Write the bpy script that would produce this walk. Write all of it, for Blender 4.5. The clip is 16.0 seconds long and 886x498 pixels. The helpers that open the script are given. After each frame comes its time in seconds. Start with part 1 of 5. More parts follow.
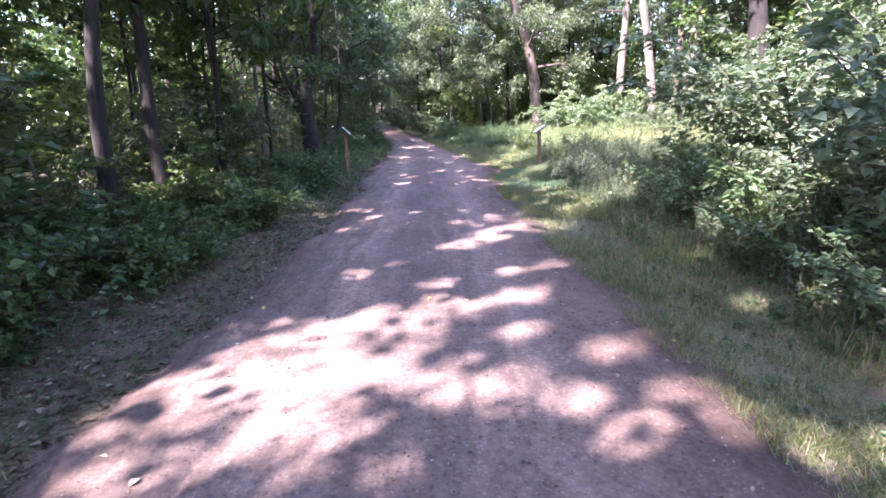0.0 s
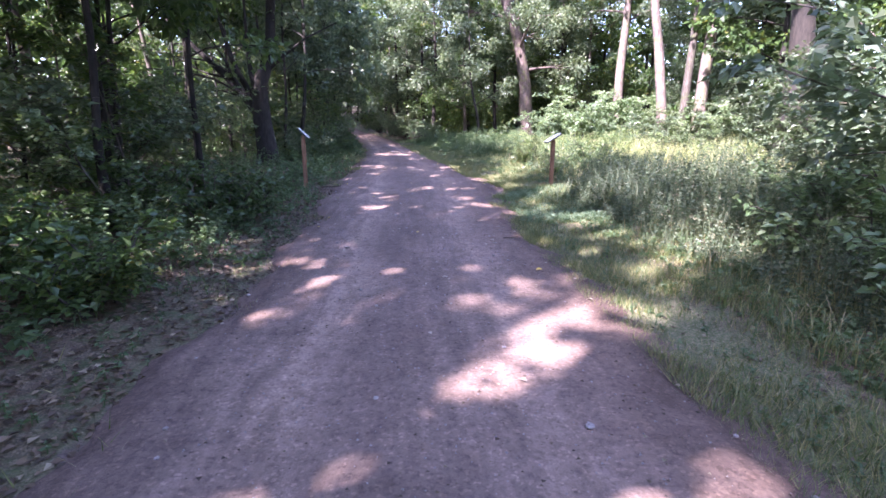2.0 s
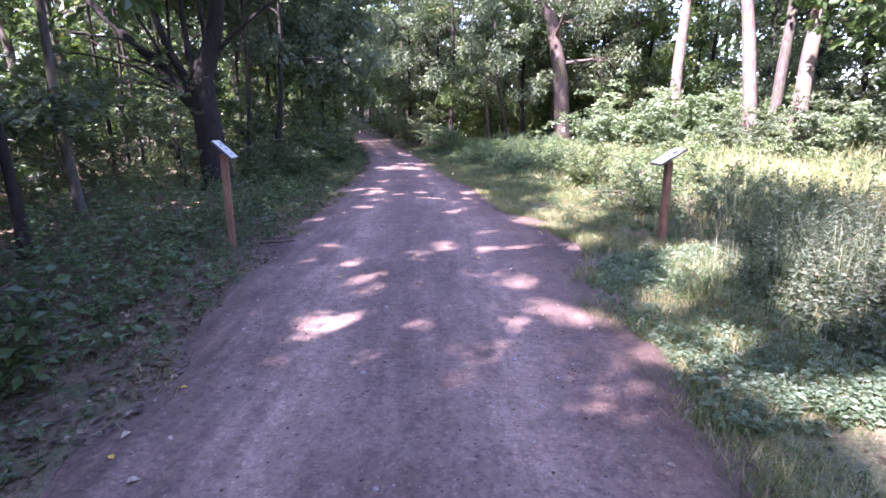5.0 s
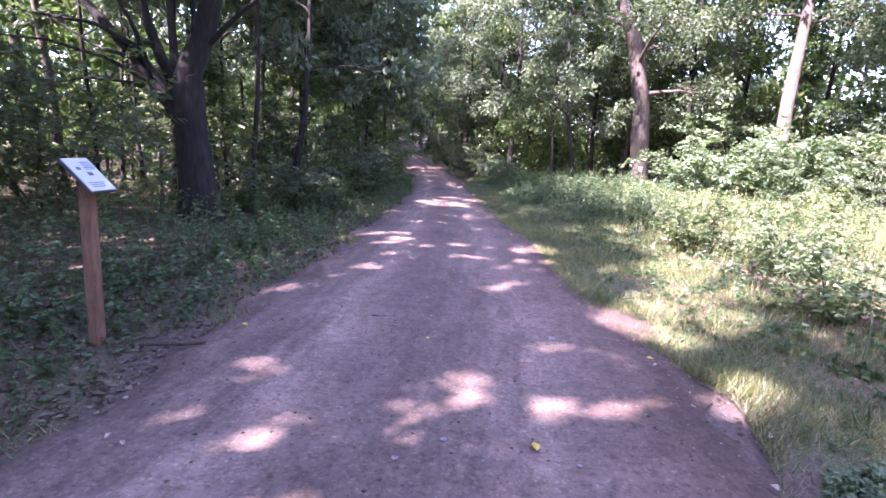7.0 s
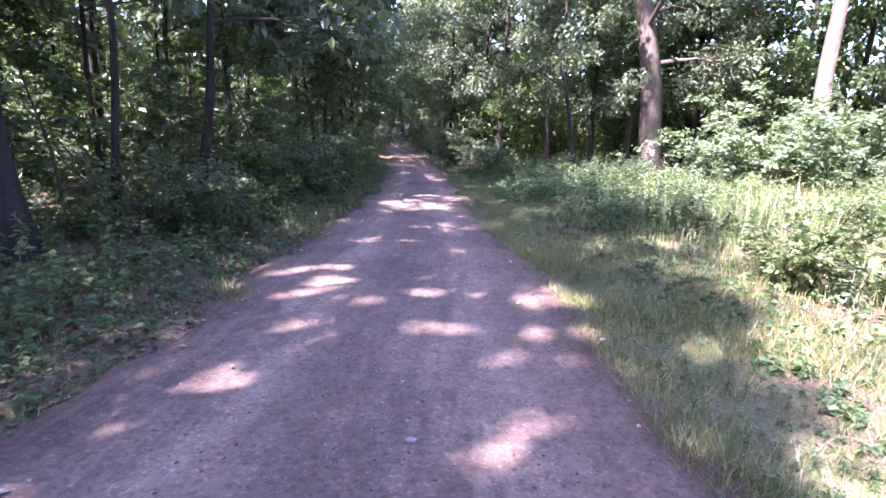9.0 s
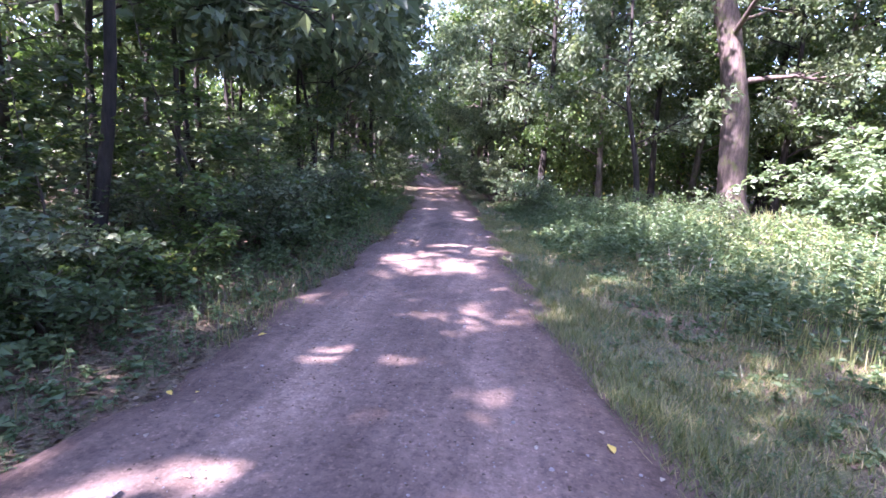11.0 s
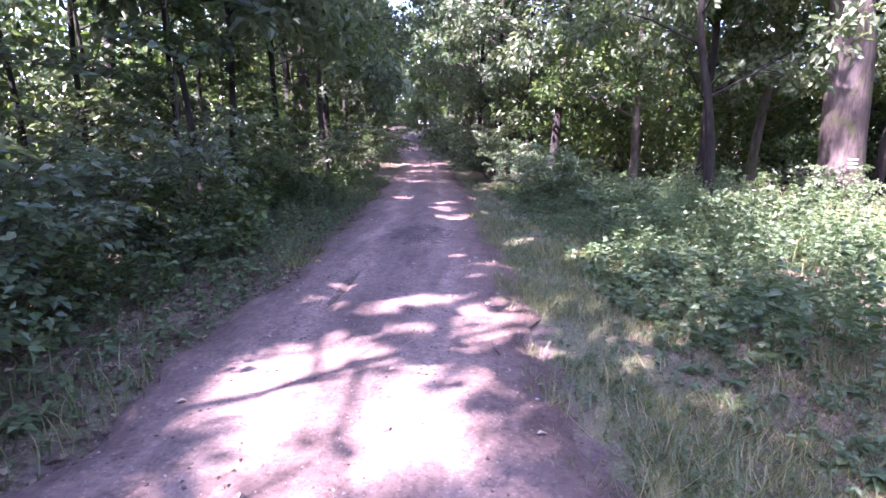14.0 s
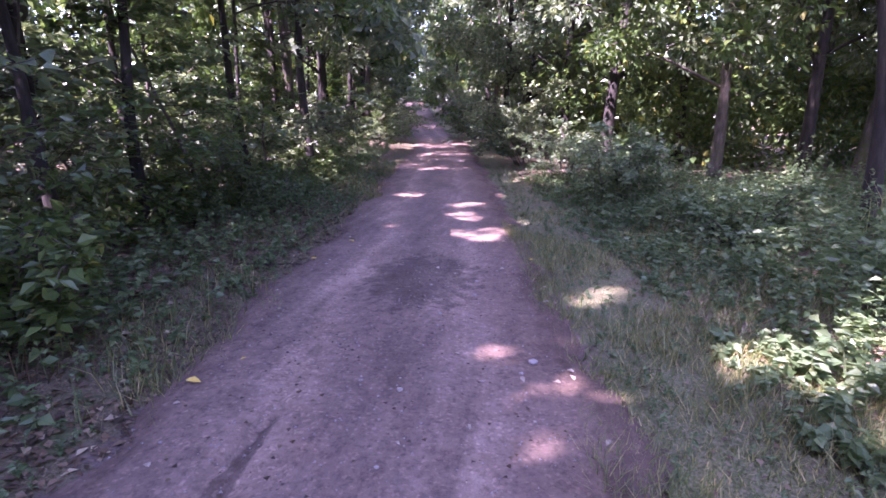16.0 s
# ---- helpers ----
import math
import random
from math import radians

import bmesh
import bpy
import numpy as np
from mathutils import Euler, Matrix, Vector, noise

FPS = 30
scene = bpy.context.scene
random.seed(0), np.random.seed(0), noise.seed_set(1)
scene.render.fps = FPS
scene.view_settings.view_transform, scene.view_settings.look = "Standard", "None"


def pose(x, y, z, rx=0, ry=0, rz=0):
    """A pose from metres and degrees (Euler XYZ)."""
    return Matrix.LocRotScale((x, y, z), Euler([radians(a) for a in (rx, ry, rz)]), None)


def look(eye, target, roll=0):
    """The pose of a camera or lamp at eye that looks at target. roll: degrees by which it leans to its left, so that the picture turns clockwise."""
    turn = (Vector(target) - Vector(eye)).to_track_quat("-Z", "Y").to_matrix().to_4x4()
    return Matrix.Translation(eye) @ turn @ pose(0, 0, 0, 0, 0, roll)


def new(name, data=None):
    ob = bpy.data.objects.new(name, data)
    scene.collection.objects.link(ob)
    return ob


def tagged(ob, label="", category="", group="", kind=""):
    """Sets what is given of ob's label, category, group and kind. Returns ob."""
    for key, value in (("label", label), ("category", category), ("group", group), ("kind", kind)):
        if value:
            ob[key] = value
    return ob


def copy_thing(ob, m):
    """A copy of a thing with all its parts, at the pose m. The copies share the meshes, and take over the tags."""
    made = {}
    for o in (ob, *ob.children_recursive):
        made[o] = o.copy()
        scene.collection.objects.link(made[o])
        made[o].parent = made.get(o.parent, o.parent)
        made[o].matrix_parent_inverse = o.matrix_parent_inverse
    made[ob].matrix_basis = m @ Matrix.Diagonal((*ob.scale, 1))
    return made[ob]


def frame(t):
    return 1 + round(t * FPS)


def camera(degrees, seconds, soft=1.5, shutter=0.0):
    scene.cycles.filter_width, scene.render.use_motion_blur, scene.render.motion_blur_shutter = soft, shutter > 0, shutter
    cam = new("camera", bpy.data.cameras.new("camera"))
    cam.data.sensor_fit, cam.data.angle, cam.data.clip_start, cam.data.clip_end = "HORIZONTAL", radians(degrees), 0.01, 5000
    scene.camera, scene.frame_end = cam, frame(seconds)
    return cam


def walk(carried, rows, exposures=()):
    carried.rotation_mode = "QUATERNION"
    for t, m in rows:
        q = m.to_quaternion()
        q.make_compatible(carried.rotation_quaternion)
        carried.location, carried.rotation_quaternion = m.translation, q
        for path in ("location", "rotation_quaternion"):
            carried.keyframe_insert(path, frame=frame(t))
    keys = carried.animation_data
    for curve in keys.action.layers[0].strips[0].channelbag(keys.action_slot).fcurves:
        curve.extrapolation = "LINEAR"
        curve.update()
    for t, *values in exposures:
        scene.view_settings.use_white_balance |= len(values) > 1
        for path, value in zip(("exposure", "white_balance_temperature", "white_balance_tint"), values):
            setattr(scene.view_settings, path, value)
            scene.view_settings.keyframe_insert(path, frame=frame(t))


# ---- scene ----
cam = camera(81.6, 16.0, soft=1.6)
METRES, EYE, TILT, LEAN, TURN = 25.5, 1.5, -14.7, 1.5, 0.0
ROWS = [
    (0.0, 0.0, 0.0, 0.0, -0.0, 0.0, 0.0),
    (0.5, -0.0023, 0.0297, 0.0075, 0.52, 0.56, -3.04),
    (1.0, -0.0044, 0.0615, 0.0141, -2.23, 1.41, -1.89),
    (1.5, -0.0075, 0.092, 0.0218, -1.94, 2.43, -3.29),
    (2.0, -0.0081, 0.1229, 0.0288, -2.78, 0.58, -1.05),
    (2.5, -0.0099, 0.1536, 0.0369, -1.32, -0.69, -3.22),
    (3.0, -0.01, 0.1844, 0.0446, -1.96, 1.12, -1.25),
    (5.5, -0.0037, 0.334, 0.0854, -0.66, 0.83, -1.72),
    (6.0, -0.0014, 0.3606, 0.0925, 1.28, 3.54, -5.03),
    (6.5, -0.0009, 0.3894, 0.0999, 4.55, 3.45, -6.3),
    (7.0, -0.0003, 0.4194, 0.1073, 4.6, 3.56, -6.17),
    (7.5, -0.0021, 0.4495, 0.1138, 5.95, 3.82, -6.98),
    (8.0, -0.0017, 0.4812, 0.1218, 4.19, 2.26, -4.64),
    (8.5, -0.0023, 0.5125, 0.1298, 4.4, 2.01, -4.71),
    (9.0, -0.0013, 0.5434, 0.138, 3.46, 2.3, -4.43),
    (9.5, -0.002, 0.5743, 0.1464, 3.92, 3.38, -3.7),
    (10.0, -0.0029, 0.6064, 0.1547, 5.26, 5.48, -5.64),
    (12.5, -0.0184, 0.7555, 0.193, 9.21, 3.89, -5.07),
    (13.0, -0.0193, 0.7875, 0.1998, 8.8, 2.08, -3.98),
    (13.5, -0.0208, 0.8177, 0.2072, 7.66, -0.2, -3.58),
    (14.0, -0.0221, 0.8481, 0.216, 6.6, 2.32, -4.78),
    (14.5, -0.0258, 0.8771, 0.2232, 6.49, 1.84, -4.61),
    (15.0, -0.0298, 0.9075, 0.2307, 7.84, 1.34, -5.17),
    (15.5, -0.0343, 0.936, 0.2375, 7.54, -0.89, -3.58),
    (16.0, -0.0394, 0.9656, 0.2455, 8.61, -0.24, -5.46),
]
walk(cam, [(t, pose(0, 0, EYE, TILT, LEAN, TURN) @ pose(METRES * x, METRES * y, METRES * z, 90 + pitch, roll, yaw)) for t, x, y, z, yaw, pitch, roll in ROWS],
     exposures=[(0.0, 3.05, 6100, 37), (3.0, 2.85, 5900, 42), (7.0, 3.1, 6000, 50), (10.0, 3.05, 5850, 42), (12.5, 3.45, 5850, 48), (14.0, 3.45, 5850, 54), (16.0, 3.25, 5950, 67)])

# world, sun
SUN_AZ, SUN_EL = 225.0, 48.0          # clockwise from +y, degrees
TO_SUN = Vector((math.sin(radians(SUN_AZ)) * math.cos(radians(SUN_EL)), math.cos(radians(SUN_AZ)) * math.cos(radians(SUN_EL)), math.sin(radians(SUN_EL))))
world = bpy.data.worlds.new("sky")
scene.world = world
world.use_nodes = True
sky = world.node_tree.nodes.new("ShaderNodeTexSky")
sky.sky_type, sky.sun_disc = "NISHITA", False
sky.sun_elevation, sky.sun_rotation = radians(SUN_EL), radians(SUN_AZ)
back = world.node_tree.nodes["Background"]
back.inputs["Strength"].default_value = 0.15
world.node_tree.links.new(sky.outputs["Color"], back.inputs["Color"])
lamp = bpy.data.lights.new("sun", "SUN")
lamp.energy, lamp.angle, lamp.color = 5.0, radians(0.85), (1.0, 0.95, 0.88)
sun = new("sun", lamp)
sun.matrix_world = look(TO_SUN * 60, (0, 0, 0))

# ---------------------------------------------------------------- materials
def material(name):
    m = bpy.data.materials.new(name)
    m.use_nodes = True
    nt = m.node_tree
    return m, nt, nt.nodes["Principled BSDF"]


def node(nt, kind, **values):
    n = nt.nodes.new(kind)
    for key, value in values.items():
        n.inputs[key.replace("_", " ")].default_value = value
    return n


def ramp(nt, source, stops):
    r = nt.nodes.new("ShaderNodeValToRGB")
    while len(r.color_ramp.elements) < len(stops):
        r.color_ramp.elements.new(0.5)
    for e, (p, c) in zip(r.color_ramp.elements, stops):
        e.position, e.color = p, (*c, 1)
    nt.links.new(source, r.inputs["Fac"])
    return r.outputs["Color"]


def mixed(nt, fac, a, b, how="MIX"):
    n = nt.nodes.new("ShaderNodeMix")
    n.data_type, n.blend_type = "RGBA", how
    pairs = ((n.inputs[0], fac), (n.inputs[6], a), (n.inputs[7], b))
    for socket, value in pairs:
        if isinstance(value, (int, float)):
            socket.default_value = value
        elif isinstance(value, tuple):
            socket.default_value = (*value, 1)
        else:
            nt.links.new(value, socket)
    return n.outputs[2]


def noise_tex(nt, scale, detail=4.0, rough=0.6, vector=None):
    n = node(nt, "ShaderNodeTexNoise", Scale=scale, Detail=detail, Roughness=rough)
    if vector is not None:
        nt.links.new(vector, n.inputs["Vector"])
    return n.outputs["Fac"]


def where(nt):
    return nt.nodes.new("ShaderNodeNewGeometry")


def leaf_material(name, stops, through_light=0.35, gloss=0.38):
    """Leaf tissue: a waxy face and light that shines through."""
    m, nt, bsdf = material(name)
    geo = where(nt)
    info = nt.nodes.new("ShaderNodeObjectInfo")
    tone = ramp(nt, geo.outputs["Random Per Island"], stops)
    big = noise_tex(nt, 0.45, 2.0, 0.5, geo.outputs["Position"])
    tone = mixed(nt, 0.55, tone, ramp(nt, big, [(0.3, (0.55, 0.62, 0.6)), (0.7, (1.25, 1.2, 1.0))]), "MULTIPLY")
    tone = mixed(nt, 0.5, tone, ramp(nt, info.outputs["Random"], [(0.0, (0.75, 0.8, 0.85)), (1.0, (1.2, 1.15, 0.95))]), "MULTIPLY")
    nt.links.new(tone, bsdf.inputs["Base Color"])
    bsdf.inputs["Roughness"].default_value = gloss
    bsdf.inputs["Specular IOR Level"].default_value = 0.6
    tr = nt.nodes.new("ShaderNodeBsdfTranslucent")
    warm = mixed(nt, 0.8, tone, (1.3, 1.34, 0.72), "MULTIPLY")
    nt.links.new(warm, tr.inputs["Color"])
    mx = nt.nodes.new("ShaderNodeMixShader")
    mx.inputs[0].default_value = through_light
    nt.links.new(bsdf.outputs[0], mx.inputs[1])
    nt.links.new(tr.outputs[0], mx.inputs[2])
    nt.links.new(mx.outputs[0], nt.nodes["Material Output"].inputs["Surface"])
    return m


def bark_material(name, dark, light, moss=None, scale=9.0):
    m, nt, bsdf = material(name)
    geo = where(nt)
    stretch = nt.nodes.new("ShaderNodeMapping")
    stretch.inputs["Scale"].default_value = (1, 1, 0.22)
    nt.links.new(geo.outputs["Position"], stretch.inputs["Vector"])
    ridges = noise_tex(nt, scale * 2.2, 6.0, 0.7, stretch.outputs["Vector"])
    blotch = noise_tex(nt, 1.6, 3.0, 0.6, geo.outputs["Position"])
    tone = ramp(nt, ridges, [(0.35, dark), (0.68, light)])
    tone = mixed(nt, 0.7, tone, ramp(nt, blotch, [(0.35, (0.6, 0.6, 0.62)), (0.65, (1.15, 1.1, 1.05))]), "MULTIPLY")
    if moss:
        patch = noise_tex(nt, 3.0, 4.0, 0.7, geo.outputs["Position"])
        f = ramp(nt, patch, [(0.52, (0, 0, 0)), (0.66, (1, 1, 1))])
        tone = mixed(nt, f, tone, moss)
    nt.links.new(tone, bsdf.inputs["Base Color"])
    bsdf.inputs["Roughness"].default_value = 0.9
    bump = node(nt, "ShaderNodeBump", Strength=0.8, Distance=0.02)
    nt.links.new(ridges, bump.inputs["Height"])
    nt.links.new(bump.outputs["Normal"], bsdf.inputs["Normal"])
    return m


def ground_material():
    """Forest floor: dark humus, brown litter and thin green."""
    m, nt, bsdf = material("forest_floor")
    geo = where(nt)
    p = geo.outputs["Position"]
    fine, mid, big = noise_tex(nt, 38, 5, 0.7, p), noise_tex(nt, 5, 4, 0.65, p), noise_tex(nt, 0.6, 3, 0.5, p)
    tone = ramp(nt, fine, [(0.3, (0.035, 0.026, 0.02)), (0.55, (0.12, 0.085, 0.062)), (0.75, (0.22, 0.16, 0.11))])
    cell = node(nt, "ShaderNodeTexVoronoi", Scale=95.0, Randomness=1.0)
    nt.links.new(p, cell.inputs["Vector"])
    pick = nt.nodes.new("ShaderNodeSeparateXYZ")
    nt.links.new(cell.outputs["Color"], pick.inputs["Vector"])
    scrap = ramp(nt, pick.outputs["X"], [(0.0, (0.05, 0.035, 0.025)), (0.4, (0.13, 0.085, 0.06)), (0.75, (0.25, 0.17, 0.115)), (1.0, (0.42, 0.32, 0.24))])
    tone = mixed(nt, 0.55, tone, scrap)
    green = ramp(nt, fine, [(0.3, (0.03, 0.05, 0.018)), (0.7, (0.1, 0.13, 0.05))])
    tone = mixed(nt, ramp(nt, mid, [(0.48, (0, 0, 0)), (0.62, (1, 1, 1))]), tone, green)
    tone = mixed(nt, 0.6, tone, ramp(nt, big, [(0.3, (0.7, 0.68, 0.66)), (0.7, (1.2, 1.15, 1.1))]), "MULTIPLY")
    uv = nt.nodes.new("ShaderNodeUVMap")
    sep = nt.nodes.new("ShaderNodeSeparateXYZ")
    nt.links.new(uv.outputs["UV"], sep.inputs["Vector"])
    wob = nt.nodes.new("ShaderNodeMath")
    wob.operation = "MULTIPLY_ADD"
    nt.links.new(mid, wob.inputs[0])
    wob.inputs[1].default_value = -0.9
    nt.links.new(sep.outputs["X"], wob.inputs[2])
    verge = ramp(nt, fine, [(0.3, (0.06, 0.075, 0.03)), (0.55, (0.13, 0.135, 0.065)), (0.75, (0.24, 0.2, 0.13))])
    verge = mixed(nt, 0.45, verge, ramp(nt, pick.outputs["Y"], [(0.0, (0.05, 0.065, 0.025)), (0.45, (0.12, 0.15, 0.06)), (0.7, (0.22, 0.2, 0.12)), (1.0, (0.36, 0.29, 0.21))]))
    side = ramp(nt, sep.outputs["Y"], [(0.0, (0.25, 0.25, 0.25)), (1.0, (1, 1, 1))])
    strip = mixed(nt, 1.0, ramp(nt, wob.outputs[0], [(0.5, (1, 1, 1)), (1.0, (0, 0, 0))]), side, "MULTIPLY")
    tone = mixed(nt, strip, tone, verge)
    dirt = ramp(nt, fine, [(0.3, (0.1, 0.07, 0.06)), (0.7, (0.22, 0.155, 0.135))])
    tone = mixed(nt, ramp(nt, wob.outputs[0], [(0.0, (1, 1, 1)), (0.1, (0, 0, 0))]), tone, dirt)
    nt.links.new(tone, bsdf.inputs["Base Color"])
    bsdf.inputs["Roughness"].default_value = 0.95
    bump = node(nt, "ShaderNodeBump", Strength=0.9, Distance=0.035)
    nt.links.new(mixed(nt, 0.5, fine, pick.outputs["Z"]), bump.inputs["Height"])
    nt.links.new(bump.outputs["Normal"], bsdf.inputs["Normal"])
    return m


def path_material():
    """Trodden reddish-grey gravel and dust: pale wheel tracks, darker rim and crumbs."""
    m, nt, bsdf = material("path_dirt")
    geo = where(nt)
    p = geo.outputs["Position"]
    uv = nt.nodes.new("ShaderNodeUVMap")
    sep = nt.nodes.new("ShaderNodeSeparateXYZ")
    nt.links.new(uv.outputs["UV"], sep.inputs["Vector"])
    stretch = nt.nodes.new("ShaderNodeMapping")
    stretch.inputs["Scale"].default_value = (1, 0.16, 1)
    nt.links.new(p, stretch.inputs["Vector"])
    streak = noise_tex(nt, 7.0, 4, 0.65, stretch.outputs["Vector"])
    grit, mid, big = noise_tex(nt, 130, 3, 0.75, p), noise_tex(nt, 9, 5, 0.65, p), noise_tex(nt, 0.9, 3, 0.55, p)
    wob = nt.nodes.new("ShaderNodeMath")
    wob.operation = "MULTIPLY_ADD"
    nt.links.new(streak, wob.inputs[0])
    wob.inputs[1].default_value = 0.16
    nt.links.new(sep.outputs["X"], wob.inputs[2])
    track = ramp(nt, wob.outputs[0], [(0.03, (0.5, 0.46, 0.44)), (0.09, (0.66, 0.62, 0.6)), (0.18, (0.86, 0.85, 0.85)), (0.27, (0.95, 0.95, 0.95)), (0.36, (1.42, 1.42, 1.38)), (0.44, (1.0, 1.0, 1.0)), (0.5, (0.86, 0.85, 0.86)),
                                      (0.6, (0.88, 0.88, 0.88)), (0.7, (1.0, 1.0, 1.0)), (0.765, (1.3, 1.3, 1.27)), (0.83, (1.03, 1.03, 1.03)), (0.86, (0.9, 0.88, 0.87)), (0.98, (0.72, 0.68, 0.65)), (1.08, (0.52, 0.48, 0.45))])
    tone = ramp(nt, mid, [(0.3, (0.187, 0.127, 0.105)), (0.7, (0.28, 0.198, 0.167))])
    tone = mixed(nt, 1.0, tone, track, "MULTIPLY")
    tone = mixed(nt, 0.36, tone, ramp(nt, grit, [(0.3, (0.62, 0.6, 0.6)), (0.52, (1, 1, 1)), (0.72, (1.55, 1.5, 1.46))]), "MULTIPLY")
    tone = mixed(nt, 0.7, tone, ramp(nt, big, [(0.3, (0.78, 0.77, 0.78)), (0.7, (1.15, 1.14, 1.13))]), "MULTIPLY")
    tone = mixed(nt, 0.8, tone, ramp(nt, streak, [(0.35, (0.75, 0.74, 0.74)), (0.65, (1.18, 1.18, 1.18))]), "MULTIPLY")
    cell = node(nt, "ShaderNodeTexVoronoi", Scale=70.0, Randomness=1.0)
    nt.links.new(p, cell.inputs["Vector"])
    pick = nt.nodes.new("ShaderNodeSeparateXYZ")
    nt.links.new(cell.outputs["Color"], pick.inputs["Vector"])
    crumb = ramp(nt, pick.outputs["X"], [(0.0, (0.55, 0.53, 0.52)), (0.12, (0.95, 0.95, 0.95)), (0.86, (1.05, 1.04, 1.04)), (0.95, (1.7, 1.65, 1.6))])
    tone = mixed(nt, 0.55, tone, crumb, "MULTIPLY")
    # damp soil in a broad patch; shade painted into the washed-out groove along the left rut
    for centre, turn, half, ragged, low, blend in (((-1.82, 29.35), 0.0, (0.9, 1.4), 0.9, 0.5, 0.9), ((-2.02, 26.7), 3.0, (0.07, 1.0), 0.7, 0.36, 0.85)):
        away = nt.nodes.new("ShaderNodeMapping")
        away.vector_type = "TEXTURE"
        away.inputs["Location"].default_value = (*centre, 0)
        away.inputs["Rotation"].default_value = (0, 0, radians(turn))
        away.inputs["Scale"].default_value = (*half, 1000)
        nt.links.new(p, away.inputs["Vector"])
        reach = nt.nodes.new("ShaderNodeVectorMath")
        reach.operation = "LENGTH"
        nt.links.new(away.outputs["Vector"], reach.inputs[0])
        rag = nt.nodes.new("ShaderNodeMath")
        rag.operation = "MULTIPLY_ADD"
        nt.links.new(mid, rag.inputs[0])
        rag.inputs[1].default_value = ragged
        nt.links.new(reach.outputs["Value"], rag.inputs[2])
        damp_and_shade = ramp(nt, rag.outputs[0], [(0.0, (low, low, low)), (0.86, (low + 0.05, low + 0.05, low + 0.05)), (1.0, (1, 1, 1))])
        tone = mixed(nt, blend, tone, damp_and_shade, "MULTIPLY")
    clod = noise_tex(nt, 26, 4, 0.7, p)
    tone = mixed(nt, 0.65, tone, ramp(nt, clod, [(0.34, (0.5, 0.48, 0.48)), (0.5, (1, 1, 1)), (0.7, (1.2, 1.18, 1.16))]), "MULTIPLY")
    nt.links.new(tone, bsdf.inputs["Base Color"])
    bsdf.inputs["Roughness"].default_value = 0.93
    both = mixed(nt, 0.45, grit, clod)
    bump = node(nt, "ShaderNodeBump", Strength=0.55, Distance=0.02)
    nt.links.new(both, bump.inputs["Height"])
    nt.links.new(bump.outputs["Normal"], bsdf.inputs["Normal"])
    return m


def plain_material(name, low, high, rough=0.6, scale=12.0):
    m, nt, bsdf = material(name)
    info = nt.nodes.new("ShaderNodeObjectInfo")
    geo = where(nt)
    tone = ramp(nt, noise_tex(nt, scale, 4, 0.6, geo.outputs["Position"]), [(0.3, low), (0.7, high)])
    tone = mixed(nt, 0.5, tone, ramp(nt, info.outputs["Random"], [(0.0, (0.7, 0.7, 0.7)), (1.0, (1.3, 1.3, 1.3))]), "MULTIPLY")
    nt.links.new(tone, bsdf.inputs["Base Color"])
    bsdf.inputs["Roughness"].default_value = rough
    return m


FLOOR, PATH = ground_material(), path_material()
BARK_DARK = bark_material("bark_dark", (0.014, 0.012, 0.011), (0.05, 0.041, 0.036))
BARK_GREY = bark_material("bark_grey", (0.05, 0.042, 0.036), (0.17, 0.145, 0.125), moss=(0.07, 0.085, 0.035))
BARK_BROWN = bark_material("bark_brown", (0.06, 0.045, 0.04), (0.2, 0.155, 0.14), moss=(0.11, 0.12, 0.05), scale=7.0)
BARK_PALE = bark_material("bark_pale", (0.1, 0.075, 0.068), (0.28, 0.225, 0.2), moss=(0.13, 0.13, 0.07), scale=6.0)
LEAF_WOOD = leaf_material("leaf_wood", [(0.0, (0.045, 0.085, 0.03)), (0.5, (0.08, 0.14, 0.048)), (0.93, (0.12, 0.19, 0.065)), (1.0, (0.26, 0.25, 0.07))], 0.42)
LEAF_EDGE = leaf_material("leaf_edge", [(0.0, (0.08, 0.122, 0.075)), (0.6, (0.145, 0.2, 0.137)), (1.0, (0.23, 0.28, 0.2))], 0.4, 0.45)
LEAF_FRESH = leaf_material("leaf_fresh", [(0.0, (0.11, 0.175, 0.1)), (0.6, (0.195, 0.275, 0.175)), (1.0, (0.28, 0.35, 0.24))], 0.42, 0.45)
HERB = leaf_material("herb_leaf", [(0.0, (0.065, 0.115, 0.05)), (0.6, (0.113, 0.183, 0.097)), (1.0, (0.185, 0.25, 0.14))], 0.37, 0.45)
WEED = leaf_material("weed_leaf", [(0.0, (0.12, 0.19, 0.09)), (0.6, (0.2, 0.28, 0.14)), (0.9, (0.3, 0.36, 0.2)), (1.0, (0.46, 0.45, 0.28))], 0.42)
WEED_GREY = leaf_material("weed_grey", [(0.0, (0.07, 0.105, 0.06)), (0.6, (0.125, 0.165, 0.105)), (0.92, (0.19, 0.22, 0.15)), (1.0, (0.3, 0.26, 0.18))], 0.35, 0.62)
GRASS = leaf_material("grass_blade", [(0.0, (0.08, 0.12, 0.04)), (0.5, (0.15, 0.19, 0.07)), (0.8, (0.27, 0.26, 0.13)), (1.0, (0.42, 0.34, 0.21))], 0.3)
STRAW = leaf_material("dry_grass", [(0.0, (0.2, 0.27, 0.11)), (0.5, (0.36, 0.39, 0.2)), (0.8, (0.5, 0.48, 0.3)), (1.0, (0.6, 0.54, 0.4))], 0.42)
LITTER = leaf_material("fallen_leaf", [(0.0, (0.045, 0.028, 0.019)), (0.5, (0.11, 0.068, 0.045)), (0.88, (0.2, 0.135, 0.095)), (1.0, (0.36, 0.29, 0.22))], 0.1, 0.7)
